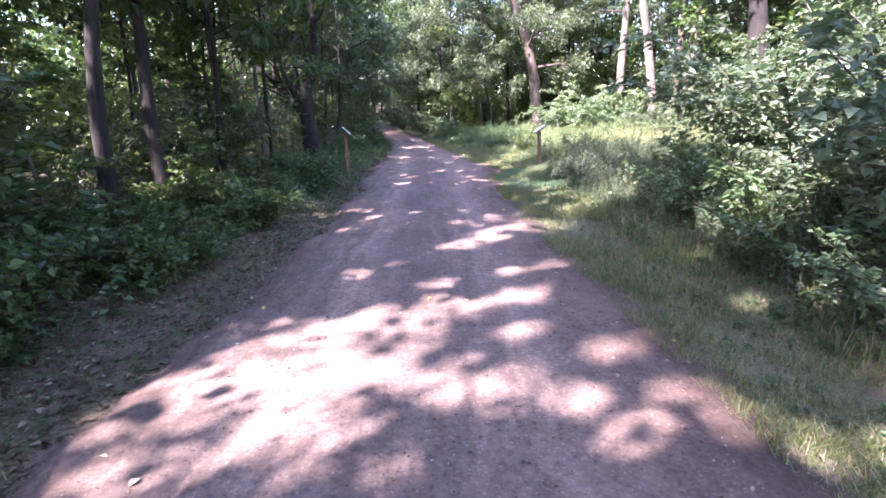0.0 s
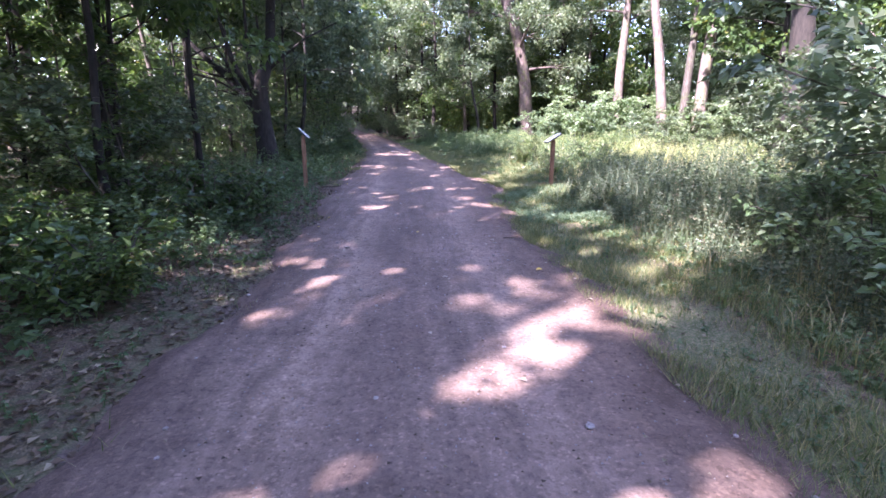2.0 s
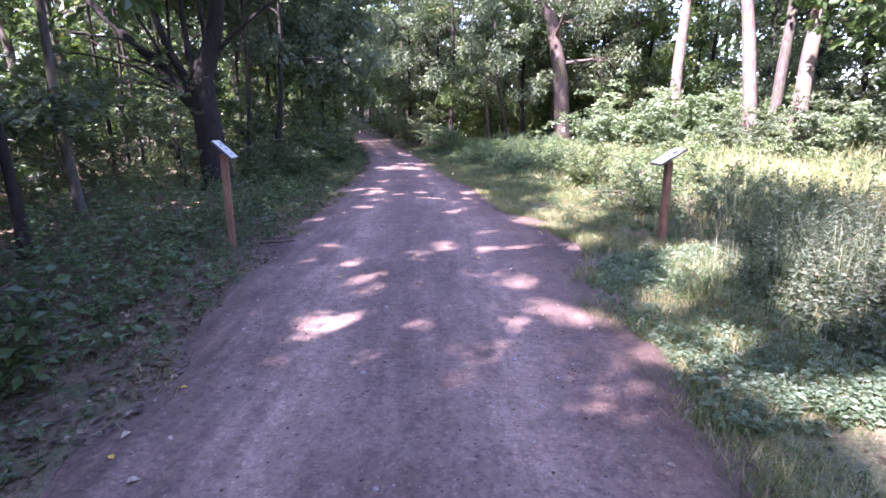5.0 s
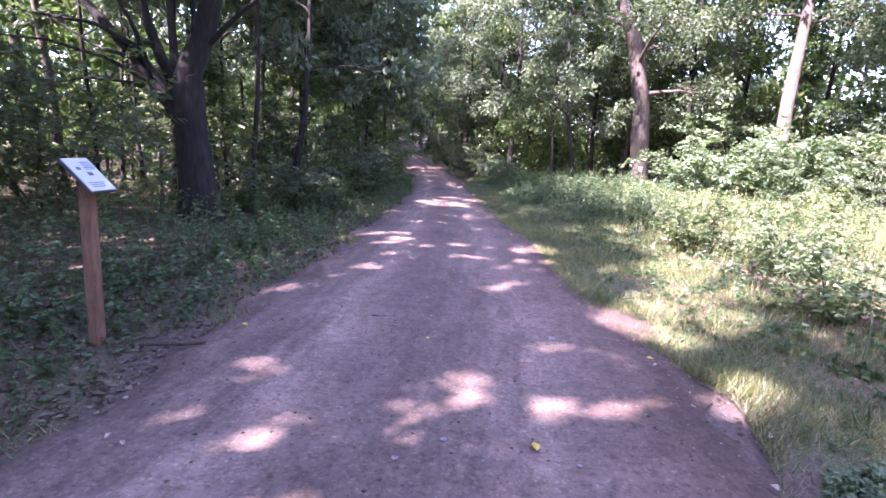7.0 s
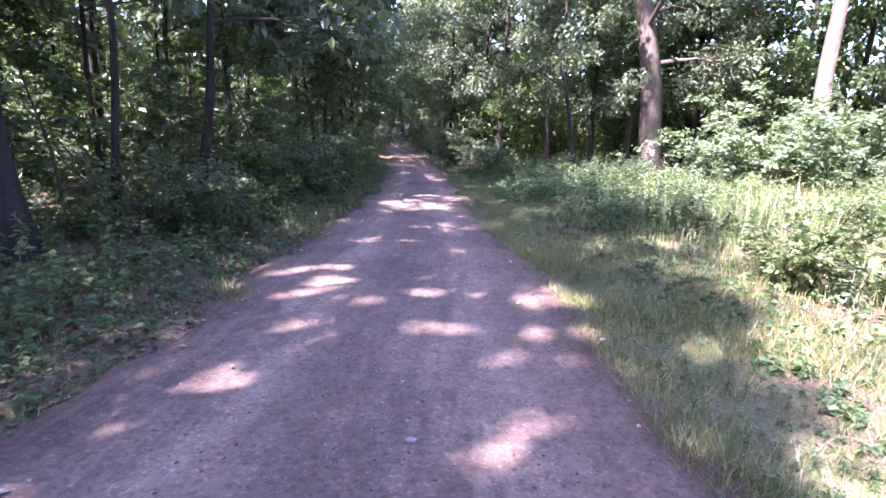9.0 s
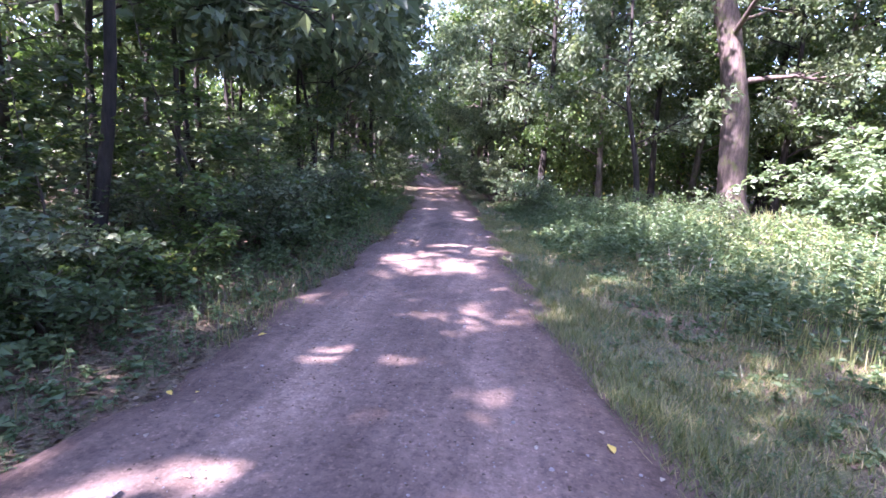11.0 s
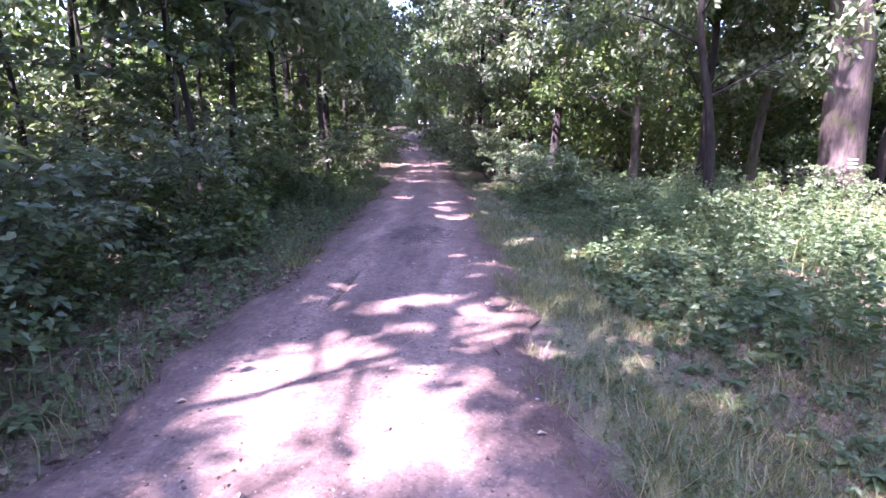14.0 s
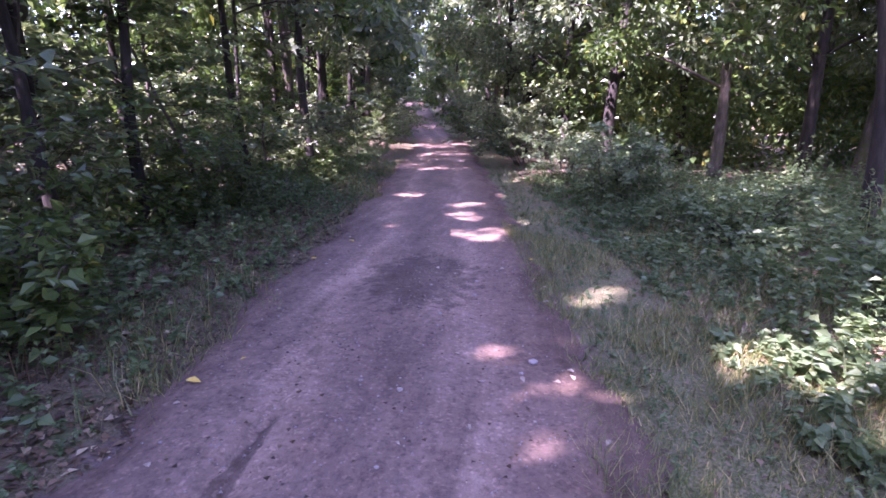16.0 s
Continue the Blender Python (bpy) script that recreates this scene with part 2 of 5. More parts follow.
YELLOW = plain_material("yellow_leaf", (0.55, 0.38, 0.06), (0.7, 0.52, 0.14), 0.6, 60)
PALE_LEAF = plain_material("pale_leaf", (0.28, 0.22, 0.17), (0.5, 0.42, 0.34), 0.7, 60)
STONE = plain_material("stone", (0.2, 0.17, 0.165), (0.42, 0.37, 0.36), 0.85, 50)
TWIG = bark_material("twig", (0.05, 0.038, 0.03), (0.16, 0.12, 0.09), scale=30)
POST = bark_material("post_wood", (0.2, 0.105, 0.065), (0.36, 0.2, 0.13), scale=14)
PANEL = plain_material("panel_face", (0.72, 0.73, 0.74), (0.82, 0.82, 0.82), 0.35, 4)
INK = plain_material("panel_print", (0.09, 0.1, 0.12), (0.2, 0.21, 0.24), 0.5, 8)
EDGE = plain_material("panel_edge", (0.05, 0.05, 0.055), (0.1, 0.1, 0.105), 0.5, 20)
WHITE = plain_material("white_paint", (0.7, 0.7, 0.68), (0.82, 0.82, 0.8), 0.7, 15)

# ---------------------------------------------------------------- mesh tools
def raw(name, verts, faces, mat, smooth=False):
    """A mesh from arrays: verts (n, 3), faces (m, 3 or 4)."""
    verts, faces = np.asarray(verts, np.float32), np.asarray(faces, np.int32)
    me = bpy.data.meshes.new(name)
    me.vertices.add(len(verts))
    me.vertices.foreach_set("co", verts.ravel())
    k = faces.shape[1]
    me.loops.add(faces.size)
    me.loops.foreach_set("vertex_index", faces.ravel())
    me.polygons.add(len(faces))
    me.polygons.foreach_set("loop_start", np.arange(0, faces.size, k, dtype=np.int32))
    me.polygons.foreach_set("loop_total", np.full(len(faces), k, np.int32))
    me.polygons.foreach_set("use_smooth", np.full(len(faces), smooth))
    me.update(calc_edges=True)
    me.materials.append(mat)
    return me


def part(name, data, parent, label=""):
    """Links a mesh as one object under a thing or a part."""
    ob = new(name, data)
    ob.parent = parent
    return tagged(ob, label)


def bm_mesh(name, bm, mat, smooth=False):
    me = bpy.data.meshes.new(name)
    bm.to_mesh(me)
    bm.free()
    for f in me.polygons:
        f.use_smooth = smooth
    me.materials.append(mat)
    return me


def unit(a):
    return a / np.maximum(np.linalg.norm(a, axis=1, keepdims=True), 1e-9)


def leaf_arrays(base, way, normal, length, width):
    """Folded diamond leaves: two triangles each."""
    way, n = unit(way), len(base)
    side = unit(np.cross(way, normal))
    up = np.cross(side, way)
    L, W = length[:, None], width[:, None]
    v = np.stack([base, base + way * L * 0.42 + side * W * 0.5 + up * W * 0.16, base + way * L - up * L * 0.12, base + way * L * 0.42 - side * W * 0.5 + up * W * 0.16], 1)
    i = np.arange(n)[:, None] * 4
    f = np.stack([i + [0, 1, 2], i + [0, 2, 3]], 1).reshape(-1, 3)
    return v.reshape(-1, 3), f


def joined(pieces):
    vs, fs, k = [], [], 0
    for v, f in pieces:
        vs.append(v)
        fs.append(f + k)
        k += len(v)
    return np.concatenate(vs), np.concatenate(fs)


def tube(points, radii, sides=7, rng=None, rough=0.0):
    """A tapered limb along points, quads; the tip closes to a point's width."""
    P, R = np.asarray(points, float), np.asarray(radii, float)
    T = unit(np.gradient(P, axis=0))
    ref = np.where(np.abs(T[:, 2:3]) > 0.9, np.array([[1.0, 0, 0]]), np.array([[0, 0, 1.0]]))
    A = unit(np.cross(T, ref))
    for k in range(1, len(A)):
        a = A[k - 1] - T[k] * np.dot(A[k - 1], T[k])
        A[k] = a / max(np.linalg.norm(a), 1e-9)
    B = np.cross(T, A)
    ang = np.linspace(0, 2 * np.pi, sides, endpoint=False)
    ring = np.cos(ang)[None, :, None] * A[:, None] + np.sin(ang)[None, :, None] * B[:, None]
    rad = R[:, None, None] * np.ones((1, sides, 1))
    if rng is not None and rough:
        rad = rad * (1 + rough * rng.standard_normal((1, sides, 1)) + 0.5 * rough * rng.standard_normal((len(P), sides, 1)))
    v = (P[:, None] + ring * rad).reshape(-1, 3)
    i = np.arange(len(P) - 1)[:, None] * sides
    j = np.arange(sides)[None]
    j2 = (j + 1) % sides
    f = np.stack([i + j, i + j2, i + sides + j2, i + sides + j], -1).reshape(-1, 4)
    return v, f


# ---------------------------------------------------------------- plan
# y, left rim, right rim of the path
RIM = np.array([(-14, -1.9, 1.8), (2, -1.8, 1.58), (5, -1.68, 1.38), (9, -1.65, 1.22), (12.4, -1.8, 1.12), (13.4, -2.05, 1.6), (14.2, -2.3, 1.75), (15.0, -2.1, 1.4), (16, -1.98, 1.08), (17, -2.05, 1.0), (20, -2.25, 0.7), (23, -2.32, 0.02),
                (26, -2.5, -0.38), (30, -3.0, -0.85), (34, -3.6, -1.5), (40, -4.6, -2.4), (50, -6.4, -4.0), (58, -8.1, -5.5), (61, -9.2, -6.5), (66, -10.5, -7.9), (74, -12.5, -9.9), (85, -15.3, -12.7), (104, -20.5, -17.9)])


def rims(y):
    return np.interp(y, RIM[:, 0], RIM[:, 1]), np.interp(y, RIM[:, 0], RIM[:, 2])


def outside(x, y):
    """Metres beyond the path's rim (negative on the path)."""
    a, b = rims(y)
    return np.maximum(a - x, x - b)


def bumps(x, y, s):
    return (np.sin(x * 1.3 * s + 1.7 * np.sin(y * 0.7 * s)) + np.sin(y * 1.1 * s + 1.3 * np.sin(x * 0.9 * s + 2)) + np.sin((x + y) * 2.1 * s + 0.6)) / 3


def rise(y):
    """Beyond the straight the land climbs gently."""
    d = np.clip(np.asarray(y, float) - 59.5, 0, 46)
    return 0.085 * d * d / (d + 4.0)


def ground_z(x, y):
    d = outside(x, y)
    near = np.clip(d / 0.9, 0, 1)
    return -0.05 + near * (0.09 + 0.05 * bumps(x, y, 1.0)) + np.clip((d - 1) / 6, 0, 1) * (0.1 + 0.14 * bumps(x, y, 0.35)) + 0.015 * bumps(x, y, 4.0) * near + rise(y)


def sunny(x, y, z, loose=1.13):
    """Where the crowns leave gaps: True for twigs that would shade one of the sunlit spots."""
    k = (z - 0.15) / math.tan(radians(SUN_EL))
    gx, gy = x - k * math.sin(radians(SUN_AZ)), y - k * math.cos(radians(SUN_AZ))
    hit = np.zeros(len(x), bool)
    rag = 1 + 0.4 * bumps(gx, gy, 4.2) + 0.3 * bumps(gx + 3, gy, 11.0) + 0.2 * bumps(gx, gy + 5, 26.0)
    for px, py, r in SPOTS + GAPS:
        along, across = (gx - px) * 0.7 + (gy - py) * 0.71, (gx - px) * 0.71 - (gy - py) * 0.7
        hit |= (along / 1.35) ** 2 + (across * 1.1) ** 2 < (r * loose * rag) ** 2
    return hit


# openings of the canopy over the track, stretch by stretch: where the sun comes down, and how wide
GAPS_NEAR = [(-1.02, 2.64, 0.70), (-1.33, 2.27, 0.34), (-0.66, 2.97, 0.56), (-0.34, 2.61, 0.28), (0.12, 3.67, 0.21), (-0.14, 3.63, 0.28),
        (0.18, 2.71, 0.15), (0.12, 2.36, 0.18), (0.41, 2.61, 0.14), (0.54, 2.32, 0.15), (0.89, 2.89, 0.15), (1.28, 2.06, 0.15), (1.12, 2.37, 0.11),
        (0.78, 2.06, 0.14), (1.59, 1.91, 0.11), (0.60, 4.01, 0.20), (0.88, 4.78, 0.12), (0.47, 4.63, 0.13), (-0.21, 4.21, 0.13), (0.13, 5.73, 0.25),
        (0.91, 6.69, 0.15), (-1.07, 4.59, 0.10), (-0.63, 4.91, 0.08), (0.40, 3.16, 0.10), (-1.66, 3.37, 0.11),
        (-1.32, 3.44, 0.14), (-1.93, 2.39, 0.14), (-0.37, 1.78, 0.10)]
GAPS_SECOND = [(-1.26, 6.71, 0.07), (-1.50, 6.68, 0.07), (-0.75, 6.94, 0.07), (-0.59, 7.07, 0.07), (-0.32, 7.28, 0.07), (0.18, 7.89, 0.09),
        (0.10, 7.51, 0.09), (0.08, 6.94, 0.09), (0.55, 7.17, 0.09), (0.59, 7.50, 0.09), (1.13, 7.96, 0.09), (1.04, 7.56, 0.09), (0.93, 7.11, 0.09),
        (1.01, 6.88, 0.09), (0.93, 6.59, 0.09), (-0.56, 6.70, 0.07), (-0.76, 6.63, 0.07), (-0.57, 7.75, 0.09), (-1.14, 7.57, 0.07),
        (-1.25, 7.41, 0.07), (1.00, 9.35, 0.09), (-0.14, 13.93, 0.13), (-1.05, 11.33, 0.11), (-1.48, 24.12, 0.43), (1.56, 8.59, 0.11),
        (1.56, 7.78, 0.09), (1.76, 7.58, 0.09), (-2.08, 7.01, 0.07)]
GAPS_THIRD = [(-0.14, 13.80, 0.13), (0.32, 13.72, 0.09), (-0.43, 13.48, 0.09), (0.52, 12.43, 0.10), (0.32, 12.51, 0.09),
        (0.52, 18.80, 0.28), (-0.97, 11.57, 0.09), (-1.21, 11.52, 0.09), (-1.63, 11.65, 0.09), (-0.96, 12.47, 0.09), (-1.61, 13.63, 0.09),
        (-1.17, 12.36, 0.09), (-0.88, 12.22, 0.09), (-0.35, 11.48, 0.09), (0.72, 11.74, 0.09), (0.88, 11.59, 0.09), (0.66, 13.74, 0.09),
        (0.44, 14.66, 0.09), (0.80, 14.74, 0.09), (-1.54, 18.67, 0.18), (-1.70, 13.15, 0.09), (-0.66, 11.59, 0.09), (2.17, 13.68, 0.09),
        (-1.21, 13.00, 0.09)]
GAPS_FOURTH = [(-1.80, 19.27, 0.10), (-1.51, 18.46, 0.10), (-1.74, 18.26, 0.09), (-1.64, 20.78, 0.13), (-1.11, 20.73, 0.10), (-0.32, 17.73, 0.09),
        (0.12, 17.25, 0.09), (-0.15, 18.63, 0.09), (0.43, 18.50, 0.10), (0.37, 17.79, 0.09), (0.62, 17.83, 0.09), (0.89, 17.99, 0.09),
        (-0.03, 16.22, 0.10), (0.25, 16.55, 0.09), (-1.46, 17.60, 0.09), (-1.26, 17.29, 0.09), (-0.58, 17.64, 0.09), (-1.06, 18.23, 0.09),
        (-0.49, 18.56, 0.09), (-1.49, 16.78, 0.09), (0.90, 16.41, 0.09), (-1.82, 24.94, 0.31), (-0.81, 25.82, 0.20), (0.82, 18.57, 0.09)]
GAPS_FIFTH = [(-2.12, 25.05, 0.11), (-1.82, 25.10, 0.11), (-1.93, 24.75, 0.09), (-1.56, 24.78, 0.09), (-1.50, 24.50, 0.09), (-1.61, 25.98, 0.14),
        (-1.44, 26.22, 0.09), (-1.33, 25.57, 0.14), (-1.03, 27.20, 0.11), (-0.75, 27.73, 0.09), (-0.87, 26.00, 0.09), (-0.61, 26.00, 0.11),
        (-0.85, 25.47, 0.09), (-1.26, 24.87, 0.09), (-2.04, 26.03, 0.09), (-2.17, 26.51, 0.09), (-1.83, 23.97, 0.09), (-2.15, 24.31, 0.09),
        (-1.61, 24.04, 0.09), (-1.97, 24.39, 0.09), (-0.75, 24.23, 0.09), (-2.02, 32.29, 0.18), (-3.14, 33.72, 0.21), (-0.47, 25.45, 0.09),
        (-0.86, 24.91, 0.09), (-2.01, 27.19, 0.09)]
GAPS_LAST = [(-1.41, 26.20, 0.06), (-1.23, 26.36, 0.06), (-1.01, 26.45, 0.06), (-0.95, 26.21, 0.06), (-0.54, 26.25, 0.06), (-2.15, 26.44, 0.06),
        (-2.29, 26.15, 0.06), (-3.09, 33.85, 0.20), (-2.03, 32.99, 0.19), (-2.77, 31.17, 0.11), (-1.81, 32.05, 0.15), (-1.24, 32.14, 0.11),
        (-3.49, 38.11, 0.30)]
SPOTS = GAPS_NEAR + GAPS_SECOND + GAPS_THIRD + GAPS_FOURTH + GAPS_FIFTH + GAPS_LAST + [(-1.6, 31.0, 0.3), (-8.4, 61.0, 0.9), (-6.9, 61.3, 0.9), (-5.2, 61.0, 1.0), (-4.4, 60.0, 0.8)]
# the wider openings over the clearing, and some added to put sun on trunks and the wood edge
GLADE_NEAR = [(1.7, 15.9, 0.5), (2.5, 16.8, 0.48), (1.6, 14.2, 0.22), (4.2, 17, 0.8), (2.6, 21.4, 0.2), (5.2, 22.8, 1), (2.3, 17.6, 0.45),
        (3.1, 18.3, 0.5), (3.4, 23.3, 0.5), (4.5, 23.5, 0.7), (5.6, 24.2, 0.9), (7.4, 24.4, 1.2), (7.5, 20.5, 1.6), (9, 24, 1.5), (11, 24, 1.3),
        (5.1, 12.6, 0.6)]
GLADE_FAR = [(4.4, 25.2, 1.15), (6, 26.8, 1.7), (5, 31, 1.5), (8.2, 29.8, 1.3), (12, 27, 0.8), (13.5, 29, 0.8), (15, 30.2, 0.7), (3.4, 28.3, 0.7),
        (4.7, 29.4, 0.9), (2.7, 26.6, 0.35), (13.2, 34.7, 1), (3, 40, 1.7), (5, 43.2, 1.2), (0.8, 38, 1.6), (0.6, 42.5, 1.4), (7.3, 34.9, 0.09),
        (8.3, 36, 0.12), (9.4, 37.2, 0.1), (3.2, 29.8, 0.7)]
SPOTS += GLADE_NEAR + GLADE_FAR
spot_rng = random.Random(8)
# random gaps added to the crowns to let in more sun
GAPS = []
for k in range(90):
    sy = spot_rng.uniform(31, 60) if k < 40 else spot_rng.uniform(9, 31)
    ra, rb = (float(v) for v in rims(sy))
    GAPS.append((spot_rng.uniform(ra - 1.0, rb + 0.7), sy, spot_rng.choice((0.06, 0.08, 0.09, 0.11, 0.13, 0.18) if k < 40 else (0.04, 0.05, 0.06, 0.07))))
for k in range(640):
    sy = spot_rng.uniform(9, 55)
    GAPS.append((float(rims(sy)[0]) - spot_rng.uniform(1.2, 13), sy, spot_rng.choice((0.12, 0.16, 0.2, 0.26, 0.36, 0.5))))
for k in range(70):
    sy = spot_rng.uniform(-1, 9)
    GAPS.append((float(rims(sy)[0]) - spot_rng.uniform(4.5, 13), sy, spot_rng.choice((0.1, 0.14, 0.2, 0.3))))
for k in range(30):
    sy = spot_rng.uniform(1.5, 8.5)
    GAPS.append((float(rims(sy)[1]) + spot_rng.uniform(0.6, 6), sy, spot_rng.choice((0.12, 0.2, 0.28, 0.4))))
for k in range(45):
    sy = spot_rng.uniform(33, 52)
    GAPS.append((float(rims(sy)[0]) - spot_rng.uniform(1, 6), sy, spot_rng.choice((0.4, 0.6, 0.9))))
for k in range(150):
    sy = spot_rng.uniform(21, 36)
    GAPS.append((float(rims(sy)[0]) - spot_rng.uniform(2.2, 6), sy, spot_rng.choice((0.14, 0.2, 0.28, 0.4))))


for k in range(34):
    sy = spot_rng.uniform(8.5, 13.5)
    GAPS.append((float(rims(sy)[1]) + spot_rng.uniform(0.3, 4), sy, spot_rng.choice((0.1, 0.14, 0.2, 0.28))))
for k in range(30):
    sy = spot_rng.uniform(23, 32)
    GAPS.append((float(rims(sy)[1]) + spot_rng.uniform(0.2, 4.5), sy, spot_rng.choice((0.07, 0.09, 0.12, 0.16))))


def shades_trunk(spot, trunks=((-4.72, 18.9, 4.2), (-4.37, 6.5, 3.2), (-4.34, 7.9, 3.4), (-4.55, 22.3, 3.0))):
    """True where a gap would put the sun on one of the dark trunks."""
    px, py, r = spot
    for tx, ty, tall in trunks:
        reach = tall / math.tan(radians(SUN_EL))
        f = min(1.0, max(0.0, ((px - tx) * 0.7071 + (py - ty) * 0.7071) / reach))
        if math.hypot(px - tx - f * reach * 0.7071, py - ty - f * reach * 0.7071) < r * 1.3 + 0.3:
            return True
    return False


GAPS = [spot for spot in GAPS if not shades_trunk(spot) and not (10 < spot[1] < 20.5 and -8.0 < spot[0] < -2.0 and spot[2] > 0.15)
        and not (19 < spot[1] < 24.5 and -4.3 < spot[0] < -2.0 and spot[2] > 0.1)]

# ---------------------------------------------------------------- ground and path
def build_ground():
    def axis(lo, hi, step, far):
        mid = np.arange(lo, hi + step / 2, step)
        out = np.array(far)
        return np.concatenate([lo - out[::-1], mid, hi + out])
    xs, ys = axis(-26, 26, 0.4, (3, 8, 20, 60, 200, 600)), axis(-16, 106, 0.4, (3, 8, 20, 60, 200, 600))
    X, Y = np.meshgrid(xs, ys)
    Z = ground_z(X, Y)
    n, k = len(xs), len(ys)
    i = np.arange(k - 1)[:, None] * n + np.arange(n - 1)[None]
    f = np.stack([i, i + 1, i + n + 1, i + n], -1).reshape(-1, 4)
    me = raw("ground", np.stack([X, Y, Z], -1).reshape(-1, 3), f, FLOOR, True)
    uv = me.uv_layers.new(name="UVMap")
    co = np.stack([outside(X, Y).ravel() + 0.42, (X > rims(Y)[0]).ravel() * 1.0], 1)[f.ravel()]
    uv.data.foreach_set("uv", co.astype(np.float32).ravel())
    tagged(new("ground", me), "dark forest floor of humus, leaf litter and thin moss", "ground", kind="structure")


def path_z(u, y):
    """Height on the path: u from 0 (left rim) to 1; two shallow wheel ruts."""
    rut = -0.018 * np.exp(-((u - 0.3) / 0.07) ** 2) - 0.018 * np.exp(-((u - 0.7) / 0.07) ** 2)
    crown = 0.03 * (1 - (2 * u - 1) ** 2)
    return 0.012 + rut + crown - 0.06 * np.clip(np.abs(2 * u - 1) - 0.9, 0, 1) * 10 * 0.6 + 0.006 * np.sin(y * 2.3 + u * 9) + 0.004 * np.sin(y * 7.1 + u * 23)


def gully(x, y):
    """1 in the washed-out groove along the left wheel rut, 0 away from it."""
    mid = np.interp(y, (25.6, 26.4, 27.1, 27.8), (-1.93, -2.0, -2.05, -2.2)) + 0.03 * np.sin(y * 9) + 0.02 * np.sin(y * 23)
    ends = np.clip((y - 25.6) / 0.3, 0, 1) * np.clip((27.8 - y) / 0.5, 0, 1)
    return ends * np.exp(-((x - mid) / 0.045) ** 2)


def build_path():
    ys, us = np.arange(-14, 103, 0.13), np.linspace(0, 1, 61)
    U, Y = np.meshgrid(us, ys)
    a, b = rims(Y)
    smooth_a = (a + rims(Y - 1.5)[0] + rims(Y + 1.5)[0]) / 3
    smooth_b = (b + rims(Y - 1.5)[1] + rims(Y + 1.5)[1]) / 3
    wav_a = 0.07 * np.sin(Y * 1.9) + 0.05 * np.sin(Y * 4.7 + 1) + 0.03 * np.sin(Y * 11)
    wav_b = 0.07 * np.sin(Y * 1.6 + 2) + 0.05 * np.sin(Y * 5.3) + 0.03 * np.sin(Y * 12)
    X = (smooth_a - 0.07 + wav_a) * (1 - U) + (smooth_b + 0.07 + wav_b) * U
    Z = path_z(U, Y) + rise(Y) - 0.035 * gully(X, Y)
    n, k = len(us), len(ys)
    i = np.arange(k - 1)[:, None] * n + np.arange(n - 1)[None]
    f = np.stack([i, i + 1, i + n + 1, i + n], -1).reshape(-1, 4)
    me = raw("path", np.stack([X, Y, Z], -1).reshape(-1, 3), f, PATH, True)
    uv = me.uv_layers.new(name="UVMap")
    co = np.stack([U.ravel(), Y.ravel()], 1)[f.ravel()]
    uv.data.foreach_set("uv", co.astype(np.float32).ravel())
    tagged(new("path", me), "reddish-grey dirt and gravel woodland track with wheel ruts", "path", kind="structure")


build_ground()
build_path()

# ---------------------------------------------------------------- woody plants
def bend(rng, start, way, length, steps=6, droop=0.0, wander=0.12):
    p, d = np.array(start, float), np.array(way, float)
    d /= np.linalg.norm(d)
    out = [p.copy()]
    for _ in range(steps):
        d = d + rng.normal(0, wander, 3) + np.array([0, 0, -droop])
        d /= np.linalg.norm(d)
        p = p + d * length / steps
        out.append(p.copy())
    return np.array(out)


def along(P, t):
    s = np.linspace(0, 1, len(P))
    return np.stack([np.interp(t, s, P[:, c]) for c in range(3)], -1)


def spray(rng, P, leaf, count, t0=0.15, flat=0.75):
    """Leaves in two rows along a twig, lying nearly flat."""
    t = rng.uniform(t0, 1, count)
    base = along(P, t)
    d = P[-1] - P[0]
    d = d / max(np.linalg.norm(d), 1e-6)
    side = np.cross(d, (0, 0, 1))
    side = side / max(np.linalg.norm(side), 1e-6)
    sgn = np.where(rng.random(count) < 0.5, -1, 1)[:, None]
    way = d * 0.6 + side * sgn + rng.normal(0, 0.35, (count, 3)) + np.array([0, 0, -0.15])
    normal = np.array([0, 0, 1.0]) * flat + rng.normal(0, 0.38, (count, 3))
    L = leaf * rng.uniform(0.6, 1.25, count)
    base = base + rng.normal(0, leaf * 0.35, (count, 3))
    return base, way, normal, L, L * rng.uniform(0.5, 0.72, count)


def stack(lists):
    return [np.concatenate(c) for c in zip(*lists)]


def leafy(name, lists, mat, keep=None, sparse=1e9):
    """One mesh of leaves; above the height sparse there are half as many, each of twice the area."""
    base, way, normal, L, W = stack(lists)
    up = base[:, 2] > sparse
    k = ~up | (np.arange(len(L)) % 2 == 0)
    L, W = np.where(up, L * 1.41, L), np.where(up, W * 1.41, W)
    base, way, normal, L, W = base[k], way[k], normal[k], L[k], W[k]
    if keep is not None:
        tip = base + unit(way) * L[:, None]
        k = (keep(base) & keep(tip) & keep((base + tip) / 2)) | (np.random.default_rng(len(L)).random(len(L)) < 0.035)
        base, way, normal, L, W = base[k], way[k], normal[k], L[k], W[k]
    return raw(name, *leaf_arrays(base, way, normal, L, W), mat)


